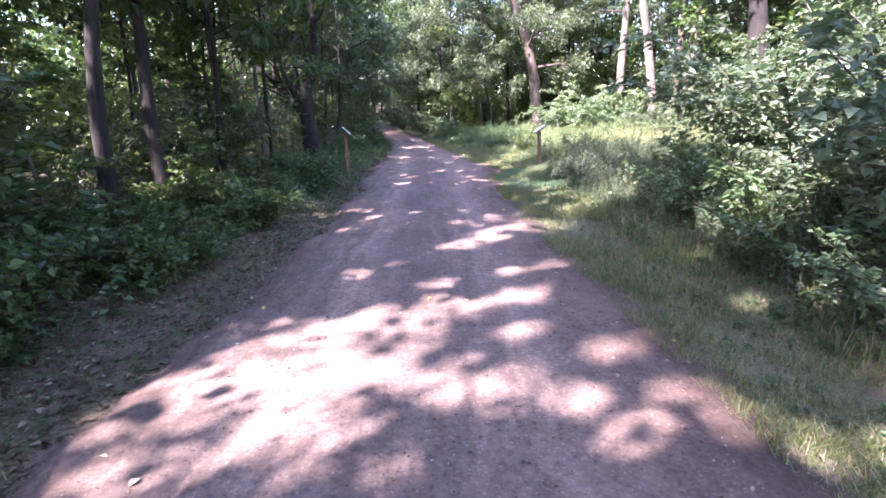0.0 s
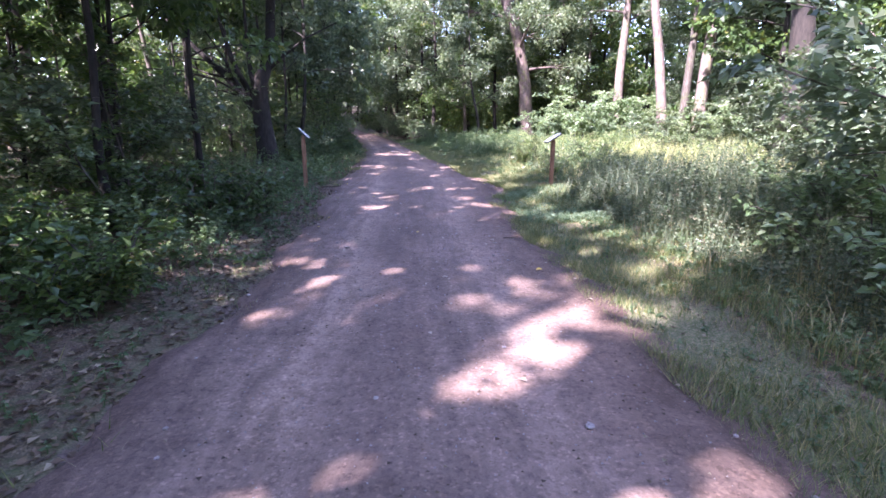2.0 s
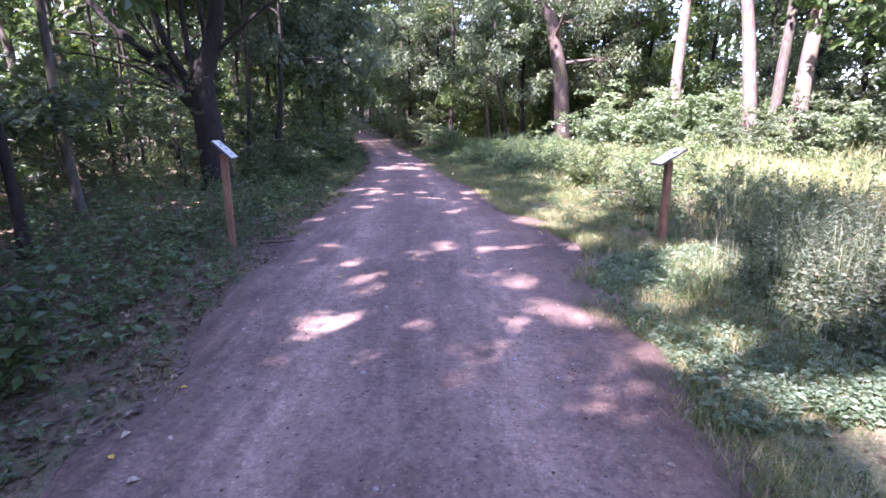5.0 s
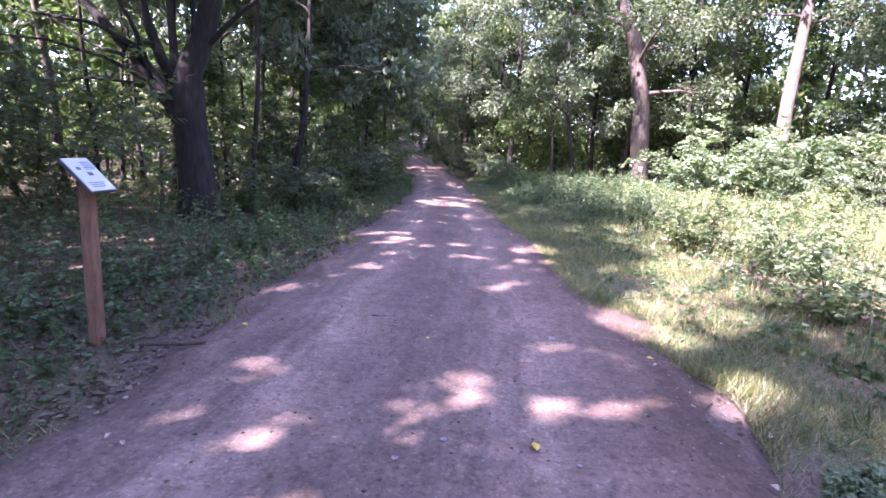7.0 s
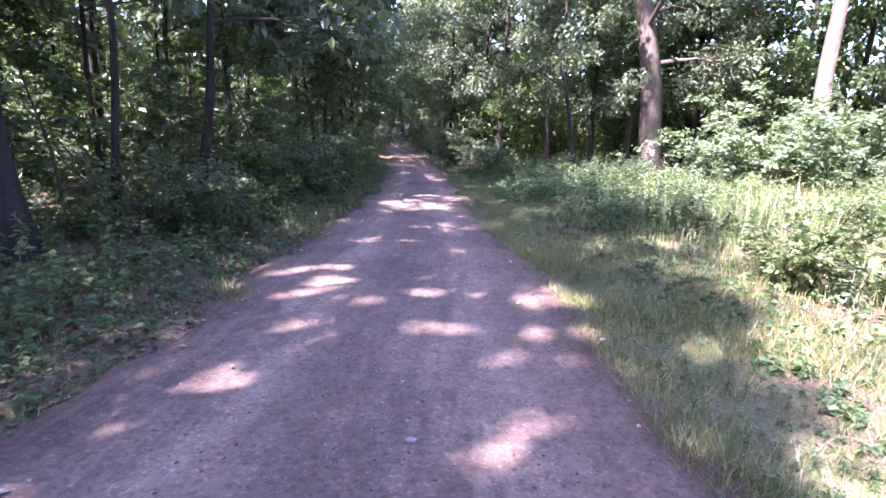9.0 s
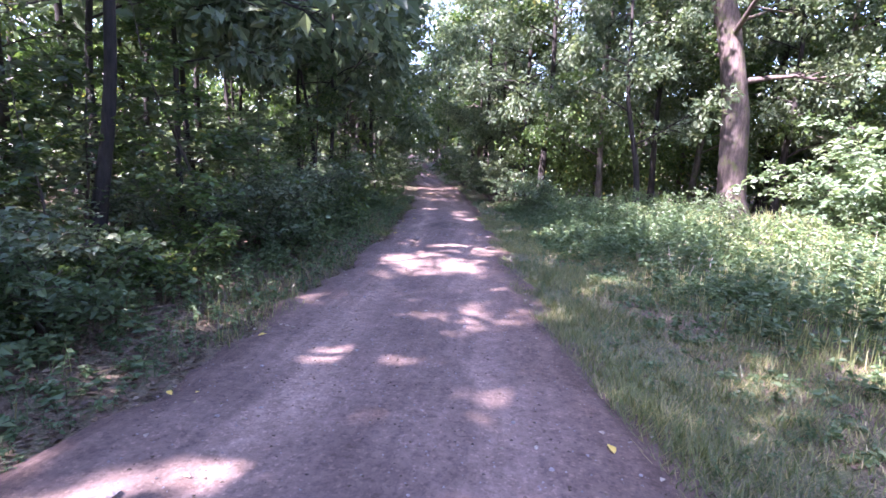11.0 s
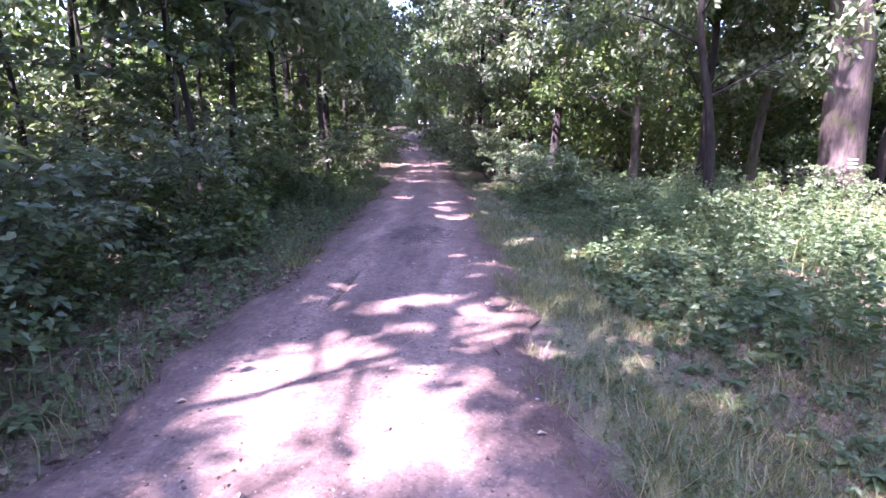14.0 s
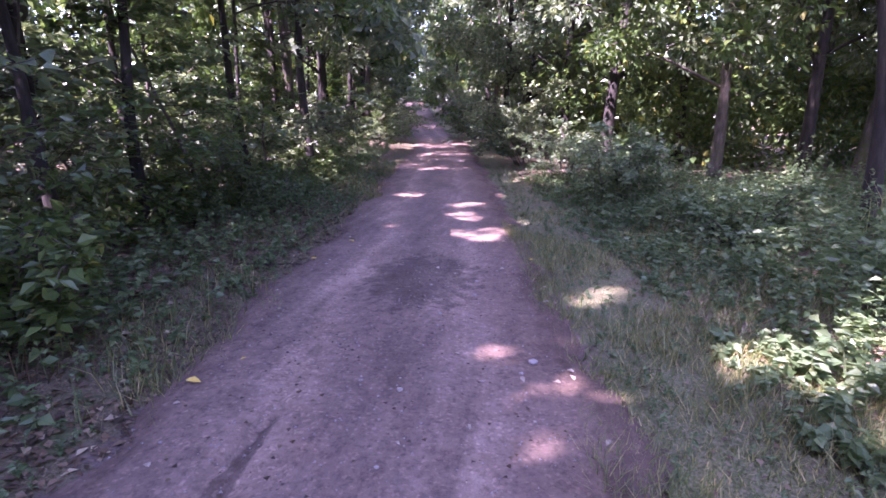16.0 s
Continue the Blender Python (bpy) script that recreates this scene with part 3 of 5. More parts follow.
def build_sapling(seed, height, leaf, leaves, mat, low=0.12, spread=0.42, bark=BARK_GREY):
    """A young broadleaf: a thin stem with flat side twigs."""
    rng = np.random.default_rng(seed)
    ob = new("sapling")
    stem = bend(rng, (0, 0, -0.05), (rng.normal(0, 0.08), rng.normal(0, 0.08), 1), height, 8, 0, 0.07)
    part("stem", raw("stem", *tube(stem, np.linspace(0.012 + 0.006 * height, 0.004, 9), 6), bark, True), ob)
    wood, lists, twigs = [], [], int(7 + height * 4.5)
    for k in range(twigs):
        t = low + (1 - low) * (k + rng.random()) / twigs
        a = rng.uniform(0, 2 * np.pi)
        ln = height * spread * (1.12 - t) * rng.uniform(0.55, 1.1) + 0.15
        tw = bend(rng, along(stem, np.array([t]))[0], (np.cos(a), np.sin(a), rng.uniform(0.15, 0.7)), ln, 5, 0.07, 0.1)
        wood.append(tube(tw[::2], np.linspace(0.011, 0.003, 3), 3))
        lists.append(spray(rng, tw, leaf, max(6, int(leaves / twigs * 0.6))))
        for _ in range(2):
            s = rng.uniform(0.35, 0.85)
            b = a + rng.choice([-1, 1]) * rng.uniform(0.5, 1.0)
            tw2 = bend(rng, along(tw, np.array([s]))[0], (np.cos(b), np.sin(b), rng.uniform(-0.05, 0.4)), ln * 0.5, 4, 0.06, 0.1)
            wood.append(tube(tw2[::2], np.linspace(0.006, 0.002, 3), 3))
            lists.append(spray(rng, tw2, leaf, max(4, int(leaves / twigs * 0.2))))
    tagged(part("branchwork", raw("branchwork", *joined(wood), bark, True), ob), kind="stuff")
    part("crown", leafy("crown", lists, mat), ob)
    return ob


def build_shrub(seed, height, leaf, leaves, mat, stems=9):
    """A bush of many arching stems."""
    rng = np.random.default_rng(seed)
    ob = new("shrub")
    wood, lists = [], []
    for k in range(stems):
        a = rng.uniform(0, 2 * np.pi)
        st = bend(rng, (rng.normal(0, 0.12), rng.normal(0, 0.12), -0.05), (np.cos(a) * 0.55, np.sin(a) * 0.55, 1), height * rng.uniform(0.75, 1.15), 7, 0.07, 0.09)
        part("stem", raw("stem", *tube(st, np.linspace(0.016, 0.004, 8), 5), BARK_GREY, True), ob)
        lists.append(spray(rng, st, leaf, int(leaves / stems * 0.25), 0.3))
        for _ in range(8):
            t, b = rng.uniform(0.2, 0.97), a + rng.normal(0, 1.2)
            tw = bend(rng, along(st, np.array([t]))[0], (np.cos(b), np.sin(b), rng.uniform(0.0, 0.6)), height * rng.uniform(0.22, 0.4), 4, 0.1, 0.12)
            wood.append(tube(tw[::2], np.linspace(0.007, 0.002, 3), 3))
            lists.append(spray(rng, tw, leaf, int(leaves / stems * 0.75 / 8)))
    tagged(part("branchwork", raw("branchwork", *joined(wood), BARK_GREY, True), ob), kind="stuff")
    part("crown", leafy("crown", lists, mat), ob)
    return ob


def clump(rng, centre, radius, count, leaf, flat=0.5):
    """A tuft of leaves at a twig's end, thicker on its upper side."""
    d = unit(rng.normal(0, 1, (count, 3)))
    r = radius * rng.uniform(0.25, 1, count) ** 0.6
    base = centre + d * r[:, None] * np.array([1, 1, 0.6])
    way = d + rng.normal(0, 0.5, (count, 3)) + np.array([0, 0, -0.25])
    normal = np.array([0, 0, 1.0]) * flat + d * 0.5 + rng.normal(0, 0.35, (count, 3))
    L = leaf * rng.uniform(0.6, 1.3, count)
    return base, way, normal, L, L * rng.uniform(0.5, 0.75, count)


def build_tree(seed, trunk_pts, radius, bark, mat, low, high, reach, leaves, leaf, limbs=16, carve=False, at=(0, 0), droop=0.03, fine=True):
    """A tree: a flared trunk through the given points, tapered limbs, a crown of leaf tufts. Limbs start between the heights low and high."""
    rng = np.random.default_rng(seed)
    ob = new("tree")
    P = np.array(trunk_pts, float)
    top = P[-1, 2]
    t = np.linspace(0, 1, 22)
    stem = along(P, t) + np.stack([0.02 * np.sin(t * 13 + seed), 0.02 * np.cos(t * 11 + seed), 0 * t], 1)
    rad = radius * (1 - 0.75 * t ** 1.1) + radius * 0.55 * np.exp(-stem[:, 2] / 0.28)
    part("trunk", raw("trunk", *tube(stem, rad, 12, rng, 0.06), bark, True), ob)
    lists, twigs, per = [], [], leaves // (limbs * 7)
    zs = stem[:, 2]
    for k in range(limbs):
        z = low + (high - low) * (k + rng.random()) / limbs
        s = np.array([np.interp(z, zs, stem[:, c]) for c in range(3)])
        a = k * 2.4 + rng.normal(0, 0.4)
        ln = reach * rng.uniform(0.6, 1.1) * (1.0 if z < top * 0.7 else 0.75)
        lim = bend(rng, s, (np.cos(a), np.sin(a), rng.uniform(0.15, 0.7)), ln, 7 if fine else 4, droop, 0.13)
        r0 = max(0.018, radius * 0.33 * (1.15 - z / top))
        part("limb", raw("limb", *tube(lim, np.linspace(r0, 0.008, len(lim)), 6 if fine else 4), bark, True), ob)
        for j in range(6):
            u, b = rng.uniform(0.3, 0.95), a + rng.normal(0, 0.9)
            tw = bend(rng, along(lim, np.array([u]))[0], (np.cos(b), np.sin(b), rng.uniform(-0.2, 0.6)), ln * 0.42, 3 if fine else 2, 0.05, 0.14)
            twigs.append(tube(tw, np.linspace(r0 * 0.35, 0.005, len(tw)), 3))
            lists.append(clump(rng, tw[-1], reach * rng.uniform(0.14, 0.24), per, leaf))
        lists.append(clump(rng, lim[-1], reach * 0.2, per, leaf))
    tagged(part("branchwork", raw("branchwork", *joined(twigs), bark, True), ob), kind="stuff")
    keep = None
    if carve:
        keep = lambda b: ~sunny(b[:, 0] + at[0], b[:, 1] + at[1], b[:, 2] + 0.0)
    part("crown", leafy("crown", lists, mat, keep, 7.5), ob)
    return ob


def put(ob, x, y, turn=0.0, scale=1.0, z=None):
    ob.matrix_basis = pose(x, y, float(ground_z(np.array(x), np.array(y))) if z is None else z, 0, 0, turn) @ Matrix.Scale(scale, 4)
    return ob


def again(ob, x, y, turn, scale):
    """A copy of a plant on the ground at x, y."""
    c = copy_thing(ob, pose(x, y, float(ground_z(np.array(x), np.array(y))), 0, 0, turn))
    c.scale = (scale, scale, scale * random.uniform(0.9, 1.12))
    return c


# the trees that stand out, by their place on the plan: trunk points are (sideways, ahead, up) from the foot
def named_tree(x, y, pts, radius, bark, label, **more):
    ob = build_tree(at=(x, y), trunk_pts=pts, radius=radius, bark=bark, **more)
    put(ob, x, y, z=float(ground_z(np.array(x), np.array(y))) - 0.03)
    return tagged(ob, label, "tree", "trees of the wood")


named_tree(6.03, 33.6, [(0, 0, 0), (-0.3, 0, 3.4), (-0.85, 0, 6.0), (-1.8, 0, 8.3), (-2.6, 0, 12), (-2.8, 0, 16)], 0.38, BARK_BROWN,
           "tall oak-like tree with sun-flecked mossy grey bark beside the clearing", seed=11, mat=LEAF_EDGE, low=3.8, high=15, reach=4.4, leaves=26000, leaf=0.15, limbs=20)
named_tree(9.95, 24.7, [(0, 0, 0), (-0.6, 0, 3.9), (-1.1, 0, 6.6), (-1.3, 0, 11), (-1.5, 0, 15)], 0.21, BARK_PALE,
           "slender tree with pale sunlit bark at the clearing", seed=12, mat=LEAF_EDGE, low=6.5, high=15, reach=3.0, leaves=11000, leaf=0.15)
named_tree(11.3, 24.8, [(0, 0, 0), (0.08, 0, 3.2), (0.35, 0, 6.7), (0.9, 0, 11), (1.2, 0, 15)], 0.26, BARK_PALE,
           "leaning tree with pale sunlit bark at the clearing", seed=13, mat=LEAF_EDGE, low=6.5, high=15, reach=3.0, leaves=11000, leaf=0.15)
named_tree(10.95, 25.6, [(0, 0, 0), (0.2, 0, 4), (0.3, 0, 7), (0.4, 0, 12), (0.4, 0, 15)], 0.19, BARK_GREY,
           "dark thin tree close behind a leaning pale one", seed=14, mat=LEAF_EDGE, low=7, high=15, reach=2.6, leaves=5000, leaf=0.2, limbs=12)
named_tree(10.7, 32.2, [(0, 0, 0), (-0.05, 0, 4), (0.05, 0, 7), (0.1, 0, 12), (0, 0, 16)], 0.26, BARK_PALE,
           "straight tree with a pale trunk rising from bushes", seed=15, mat=LEAF_EDGE, low=6, high=15, reach=3.2, leaves=11000, leaf=0.152)
named_tree(10.6, 18.0, [(0, 0, 0), (-0.1, 0, 2.6), (-0.4, 0, 5), (-0.6, 0, 12), (-0.6, 0, 15)], 0.4, BARK_DARK,
           "broad dark trunk half hidden behind foliage", seed=16, mat=LEAF_EDGE, low=5, high=15, reach=3.0, leaves=11000, leaf=0.15)
named_tree(3.05, 32.2, [(0, 0, 0), (-0.12, 0, 1.2), (-0.3, 0, 2.2), (-0.55, 0, 3.4), (-0.7, 0, 6), (-0.7, 0, 9)], 0.095, BARK_DARK,
           "thin grey-barked young tree at the edge of the shade", seed=17, mat=LEAF_EDGE, low=1.9, high=8.5, reach=1.9, leaves=6000, leaf=0.15, limbs=12)


def dark_tree():
    """The near-black tree with steep limbs that fan out from a low fork."""
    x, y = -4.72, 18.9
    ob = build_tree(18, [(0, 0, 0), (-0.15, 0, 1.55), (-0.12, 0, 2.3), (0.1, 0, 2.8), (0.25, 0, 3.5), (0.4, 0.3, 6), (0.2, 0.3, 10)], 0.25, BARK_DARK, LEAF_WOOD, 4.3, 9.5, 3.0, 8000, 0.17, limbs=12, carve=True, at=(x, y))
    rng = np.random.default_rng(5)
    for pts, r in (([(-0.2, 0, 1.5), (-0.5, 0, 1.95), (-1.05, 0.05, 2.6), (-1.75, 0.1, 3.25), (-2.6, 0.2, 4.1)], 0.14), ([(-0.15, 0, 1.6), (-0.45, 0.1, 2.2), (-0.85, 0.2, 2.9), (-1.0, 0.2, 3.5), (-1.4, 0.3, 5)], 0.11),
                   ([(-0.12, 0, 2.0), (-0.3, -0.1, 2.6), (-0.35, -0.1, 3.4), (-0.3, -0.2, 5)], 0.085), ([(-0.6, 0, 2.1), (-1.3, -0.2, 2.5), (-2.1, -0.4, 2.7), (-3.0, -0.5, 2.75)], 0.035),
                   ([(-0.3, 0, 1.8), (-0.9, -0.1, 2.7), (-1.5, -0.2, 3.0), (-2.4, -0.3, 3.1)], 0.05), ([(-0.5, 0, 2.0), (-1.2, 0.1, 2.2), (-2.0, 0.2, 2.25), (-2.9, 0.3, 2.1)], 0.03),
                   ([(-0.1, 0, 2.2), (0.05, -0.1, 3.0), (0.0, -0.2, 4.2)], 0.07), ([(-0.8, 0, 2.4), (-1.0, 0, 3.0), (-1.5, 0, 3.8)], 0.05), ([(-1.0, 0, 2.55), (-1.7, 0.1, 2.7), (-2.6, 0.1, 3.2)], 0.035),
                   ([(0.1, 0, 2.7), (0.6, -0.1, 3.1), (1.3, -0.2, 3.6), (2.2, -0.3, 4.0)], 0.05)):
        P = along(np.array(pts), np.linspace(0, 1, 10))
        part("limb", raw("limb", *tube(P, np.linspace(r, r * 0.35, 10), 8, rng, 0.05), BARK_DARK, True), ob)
    put(ob, x, y, z=0.0)
    tagged(ob, "near-black tree with steep limbs fanning from a low fork", "tree", "trees of the wood")


dark_tree()

# canopy trees of the left wood, and unseen ones added behind to shade the track: crowns with gaps for the sun
rng = np.random.default_rng(3)
STANDING = [(-4.37, 6.5, 0.115, 0.1), (-4.34, 7.9, 0.13, 0.0), (-4.3, 10.0, 0.06, 0.04), (-4.55, 22.3, 0.085, 0.11), (-7.6, 24.0, 0.12, 0.05), (-6.1, 24.0, 0.07, 0.03), (-5.08, 34.6, 0.09, -0.05), (-5.2, 32.6, 0.07, -0.1), (-4.87, 30.0, 0.06, 0.0), (-4.65, 28.9, 0.055, -0.16),
            (-7.0, 26.0, 0.07, 0.1), (-6.45, 27.0, 0.08, 0.0), (-5.35, 25.2, 0.06, -0.06), (-6.2, 13.4, 0.09), (-5.3, 15.4, 0.07), (-8.2, 9.0, 0.14), (-9.3, 16.2, 0.15), (-8.4, 20.3, 0.1), (-10.5, 28.5, 0.14),
            (-7.4, 3.5, 0.15), (-6.0, 0.2, 0.16), (-9.5, -2.5, 0.17), (-5.2, -4.5, 0.16), (-9.2, -8.5, 0.17), (-4.6, -9.5, 0.16), (-11.0, 5.5, 0.16), (-11.5, 12.0, 0.16), (-9.8, 33.5, 0.15), (-7.4, 38.0, 0.14), (-11.5, 22.8, 0.16),
            (-3.4, -13.5, 0.17), (-3.7, -2.4, 0.12), (-4.7, 1.4, 0.12), (-6.5, -2.4, 0.15), (-8.2, 45.6, 0.13), (-9.7, 50.2, 0.13), (-10.7, 54.5, 0.14), (-12.0, 59.0, 0.14), (-7.4, -5.6, 0.16), (-2.9, -6.4, 0.14), (-13, 0.5, 0.17), (-8.6, 43.5, 0.15), (-12.8, 39, 0.16), (-11.5, 49, 0.16)]
for k, (x, y, r, *tip) in enumerate(STANDING):
    lean = rng.normal(0, 0.25, 2)
    h = rng.uniform(11, 14.5) if r > 0.085 else rng.uniform(8, 11)
    tall = r >= 0.08 and 3 < y < 36
    if tall:
        h = rng.uniform(18.5, 22) if 16 < y < 28 else rng.uniform(15, 18)
    pts = [(0, 0, 0), (lean[0] * 0.15, lean[1] * 0.15, 2), (lean[0] * 0.5, lean[1] * 0.5, 5), (lean[0] * 1.5, lean[1] * 1.5, h)]
    if tip:
        pts = [(0, 0, 0), (tip[0] * 1.5, 0, 1.5), (tip[0] * 3.5, 0, 3.5), (tip[0] * 4.5 + lean[0], lean[1], h)]
    # beyond y 21 a paler leaf colour stands in for hazy light on the crowns
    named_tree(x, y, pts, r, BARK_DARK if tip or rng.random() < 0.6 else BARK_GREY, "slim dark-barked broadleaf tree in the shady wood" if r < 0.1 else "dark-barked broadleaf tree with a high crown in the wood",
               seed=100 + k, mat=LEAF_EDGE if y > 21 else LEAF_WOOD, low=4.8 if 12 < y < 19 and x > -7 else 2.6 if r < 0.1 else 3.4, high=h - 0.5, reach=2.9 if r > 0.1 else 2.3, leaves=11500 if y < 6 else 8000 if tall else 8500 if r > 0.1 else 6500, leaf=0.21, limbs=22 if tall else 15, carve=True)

# thin pole-like young trees between them
POLES = [(-4.5, 10.5), (-5.1, 11.7), (-4.4, 13.2), (-8.3, 21.8), (-8.0, 22.1), (-4.6, 20.4), (-9.4, 23.6), (-7.9, 20.6), (-6.6, 21.0), (-5.9, 21.9), (-5.0, 24.4), (-7.4, 22.6), (-6.0, 27.6), (-5.6, 29.6), (-6.9, 29.4), (-6.3, 31.6), (-5.9, 33.8), (-7.8, 30.6),
         (-6.4, 10.6), (-7.2, 12.6), (-8.3, 14.4), (-5.4, 12.4), (-6.8, 7.2), (-8.8, 18.2), (-9.0, 24.8), (-8.2, 27.2), (-6.6, 36.4), (-7.2, 39.2)]
for k, (x, y) in enumerate(POLES):
    lean = rng.normal(0, 0.35, 2)
    h = rng.uniform(6.5, 9.5)
    pts = [(0, 0, 0), (lean[0] * 0.3, lean[1] * 0.3, 2.2), (lean[0] * 0.5, lean[1] * 0.6, 4.5), (lean[0] * 1.5, lean[1] * 1.5, h)]
    # poles beyond y 20 get the paler leaf too, in place of light
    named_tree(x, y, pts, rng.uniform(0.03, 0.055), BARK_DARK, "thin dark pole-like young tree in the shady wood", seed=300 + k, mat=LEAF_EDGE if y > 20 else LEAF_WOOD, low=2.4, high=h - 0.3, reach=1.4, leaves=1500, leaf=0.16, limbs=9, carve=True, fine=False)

# slender pale stems crowding the bank beside the far straight
stem_rng = random.Random(12)
for k in range(26):
    y = stem_rng.uniform(46, 60)
    x = float(rims(y)[1]) + stem_rng.uniform(1.8, 7.0)
    h = stem_rng.uniform(5.5, 8.5)
    lean = stem_rng.gauss(-0.25, 0.5)
    named_tree(x, y, [(0, 0, 0), (lean * 0.3, 0, 2.0), (lean * 0.7, 0.1, 4.0), (lean * 1.6, 0.2, h)], stem_rng.uniform(0.03, 0.06), BARK_PALE if k % 3 else BARK_GREY,
               "slender pale-stemmed young tree on the far bank", seed=500 + k, mat=LEAF_EDGE, low=3.0, high=h - 0.3, reach=1.3, leaves=1100, leaf=0.18, limbs=8, fine=False)

# wood-edge trees, leafy to the ground, copied into the depth of the wood
FAR = []
for k in range(5):
    h = 12 + 1.2 * k
    ob = build_tree(40 + k, [(0, 0, 0), (0.1, 0.1, 4), (0.3, -0.1, h)], 0.15, BARK_GREY if k % 2 else BARK_DARK, LEAF_EDGE if k % 2 else LEAF_WOOD, 1.2, h - 0.4, 2.7, 5000, 0.25, limbs=16, fine=False)
    FAR.append(tagged(ob, "leafy broadleaf tree of the wood, green to the ground", "tree", "trees of the wood"))
EDGE_TREES = []
for k in range(3):
    h = 12.5 + 1.3 * k
    ob = build_tree(140 + k, [(0, 0, 0), (0.1, 0.1, 4), (0.2, -0.1, h)], 0.12, BARK_GREY if k % 2 else BARK_DARK, LEAF_EDGE if k != 1 else LEAF_WOOD, 1.6, h - 0.4, 2.7, 14500, 0.145, limbs=20, fine=False)
    EDGE_TREES.append(tagged(ob, "leafy broadleaf tree at the edge of the wood", "tree", "trees of the wood"))
for k, (x, y) in enumerate([(0.6, 37.5), (2.6, 36.4), (4.6, 37.4), (8.4, 36.4), (10.6, 37.5), (0.0, 42), (3.3, 42), (6.4, 38.6), (-2.2, 47), (13.8, 30.5), (-6.7, 37.2), (-7.3, 41), (-1.3, 44.6), (-2.9, 51), (12.5, 13), (14.5, 26.5), (7, 42.5)]):
    if k < 3:
        put(EDGE_TREES[k], x, y, random.uniform(0, 360), random.uniform(0.9, 1.15))
    else:
        again(EDGE_TREES[k % 3], x, y, random.uniform(0, 360), random.uniform(0.9, 1.15))
places = []
# right wood behind the clearing
for x, y in [(13.5, 35.0), (11, 43), (15.5, 40), (1.2, 48), (5, 49), (10, 50), (15, 48), (-3.4, 54), (-0.5, 56),
             (15.5, 22), (14.2, 24.2), (16.8, 26.2), (17.2, 32.6), (16.2, 20), (13.5, 17.5), (15, 9), (11, 9.5), (18.5, 30), (19.5, 25), (19, 18), (18, 36), (20, 43), (8.6, 5.0), (10.5, 0.5), (7.5, -4), (4.8, -9), (11, -8),
             (-3.0, 68), (-1, 63), (9.4, 39.8), (12, 39), (5.8, 45.5), (2.0, 45), (8.6, 46.5), (4, 60), (9, 58), (14, 57), (20, 55)]:
    places.append((x, y))
# leafy trees that lean over the far bend
for x, y in [(-13.6, 63.5), (-14.8, 69), (-2.0, 60), (-3.0, 64), (-4.6, 68), (-6.6, 72), (-7.6, 77), (-17.5, 77), (-9.5, 83), (-19.5, 86), (-12.5, 90), (-22.5, 94), (-3, 73), (-16.2, 72), (-14, 96), (-12.6, 60.5), (-14.4, 66.5), (-15.6, 74.5), (-18.2, 81.5), (-20.4, 89), (-6.0, 65.8), (-7.6, 70.2), (-8.6, 74.8), (-10.2, 80), (-11.4, 86), (-15.5, 100), (-18, 103), (-21, 101), (-10.2, 54), (-11.6, 57.5), (-15.4, 62.5), (-12.8, 53), (-14.6, 57), (-17.4, 65.5), (-18.6, 70), (-17.0, 68), (-13.4, 67.4), (-16.0, 79.5), (-14.6, 76.4), (-19.8, 77), (-17.2, 85), (-21.6, 83), (-18.8, 92.5)]:
    places.append((x, y))
# the deep left wood
for x, y in [(-17, 8), (-18.5, 15), (-17.5, 21), (-18, 27), (-17, 33), (-19, 38), (-19, 2), (-17, -5), (-13, -13), (-17.5, 44.5), (-14.2, 55), (-17.5, 51), (-19, 60), (-21, 70), (-25, 70)]:
    places.append((x, y))
for k, (x, y) in enumerate(places):
    src = FAR[k % 5]
    s = random.uniform(0.85, 1.2)
    if k < 5:
        put(src, x, y, random.uniform(0, 360), s)
    else:
        again(src, x, y, random.uniform(0, 360), s)

# saplings of the understorey
SAP = []
for k, (h, leaf, n) in enumerate([(3.4, 0.11, 1750), (2.6, 0.1, 1400), (4.2, 0.12, 2100), (2.0, 0.1, 1100), (3.0, 0.13, 1400), (3.8, 0.11, 1900)]):
    ob = build_sapling(60 + k, h, leaf, n, LEAF_WOOD if k % 3 else LEAF_FRESH)
    SAP.append(tagged(ob, "young broadleaf sapling with flat leafy twigs in the understorey", "sapling", "saplings of the understorey"))
spots = []
for k in range(400):
    y = rng.uniform(-3, 52)
    d = 1.5 + 9.5 * rng.random() ** 1.5
    x = rims(y)[0] - d
    if any((x - a) ** 2 + (y - b) ** 2 < 0.75 ** 2 for a, b in spots) or (d < 2.3 and 11 < y < 18.5) or (d < 1.9 and y < 8) or (13 < y < 18.3 and d < 3.2):
        continue
    spots.append((x, y))
    if len(spots) > 92:
        break
for k, (x, y) in enumerate(spots):
    d = -x + rims(y)[0]
    src = SAP[k % 6]
    s = random.uniform(0.75, 1.15) * (0.72 if d < 2.2 else 1.0)
    if k < 6:
        put(src, x, y, random.uniform(0, 360), s)
    else:
        again(src, x, y, random.uniform(0, 360), s)
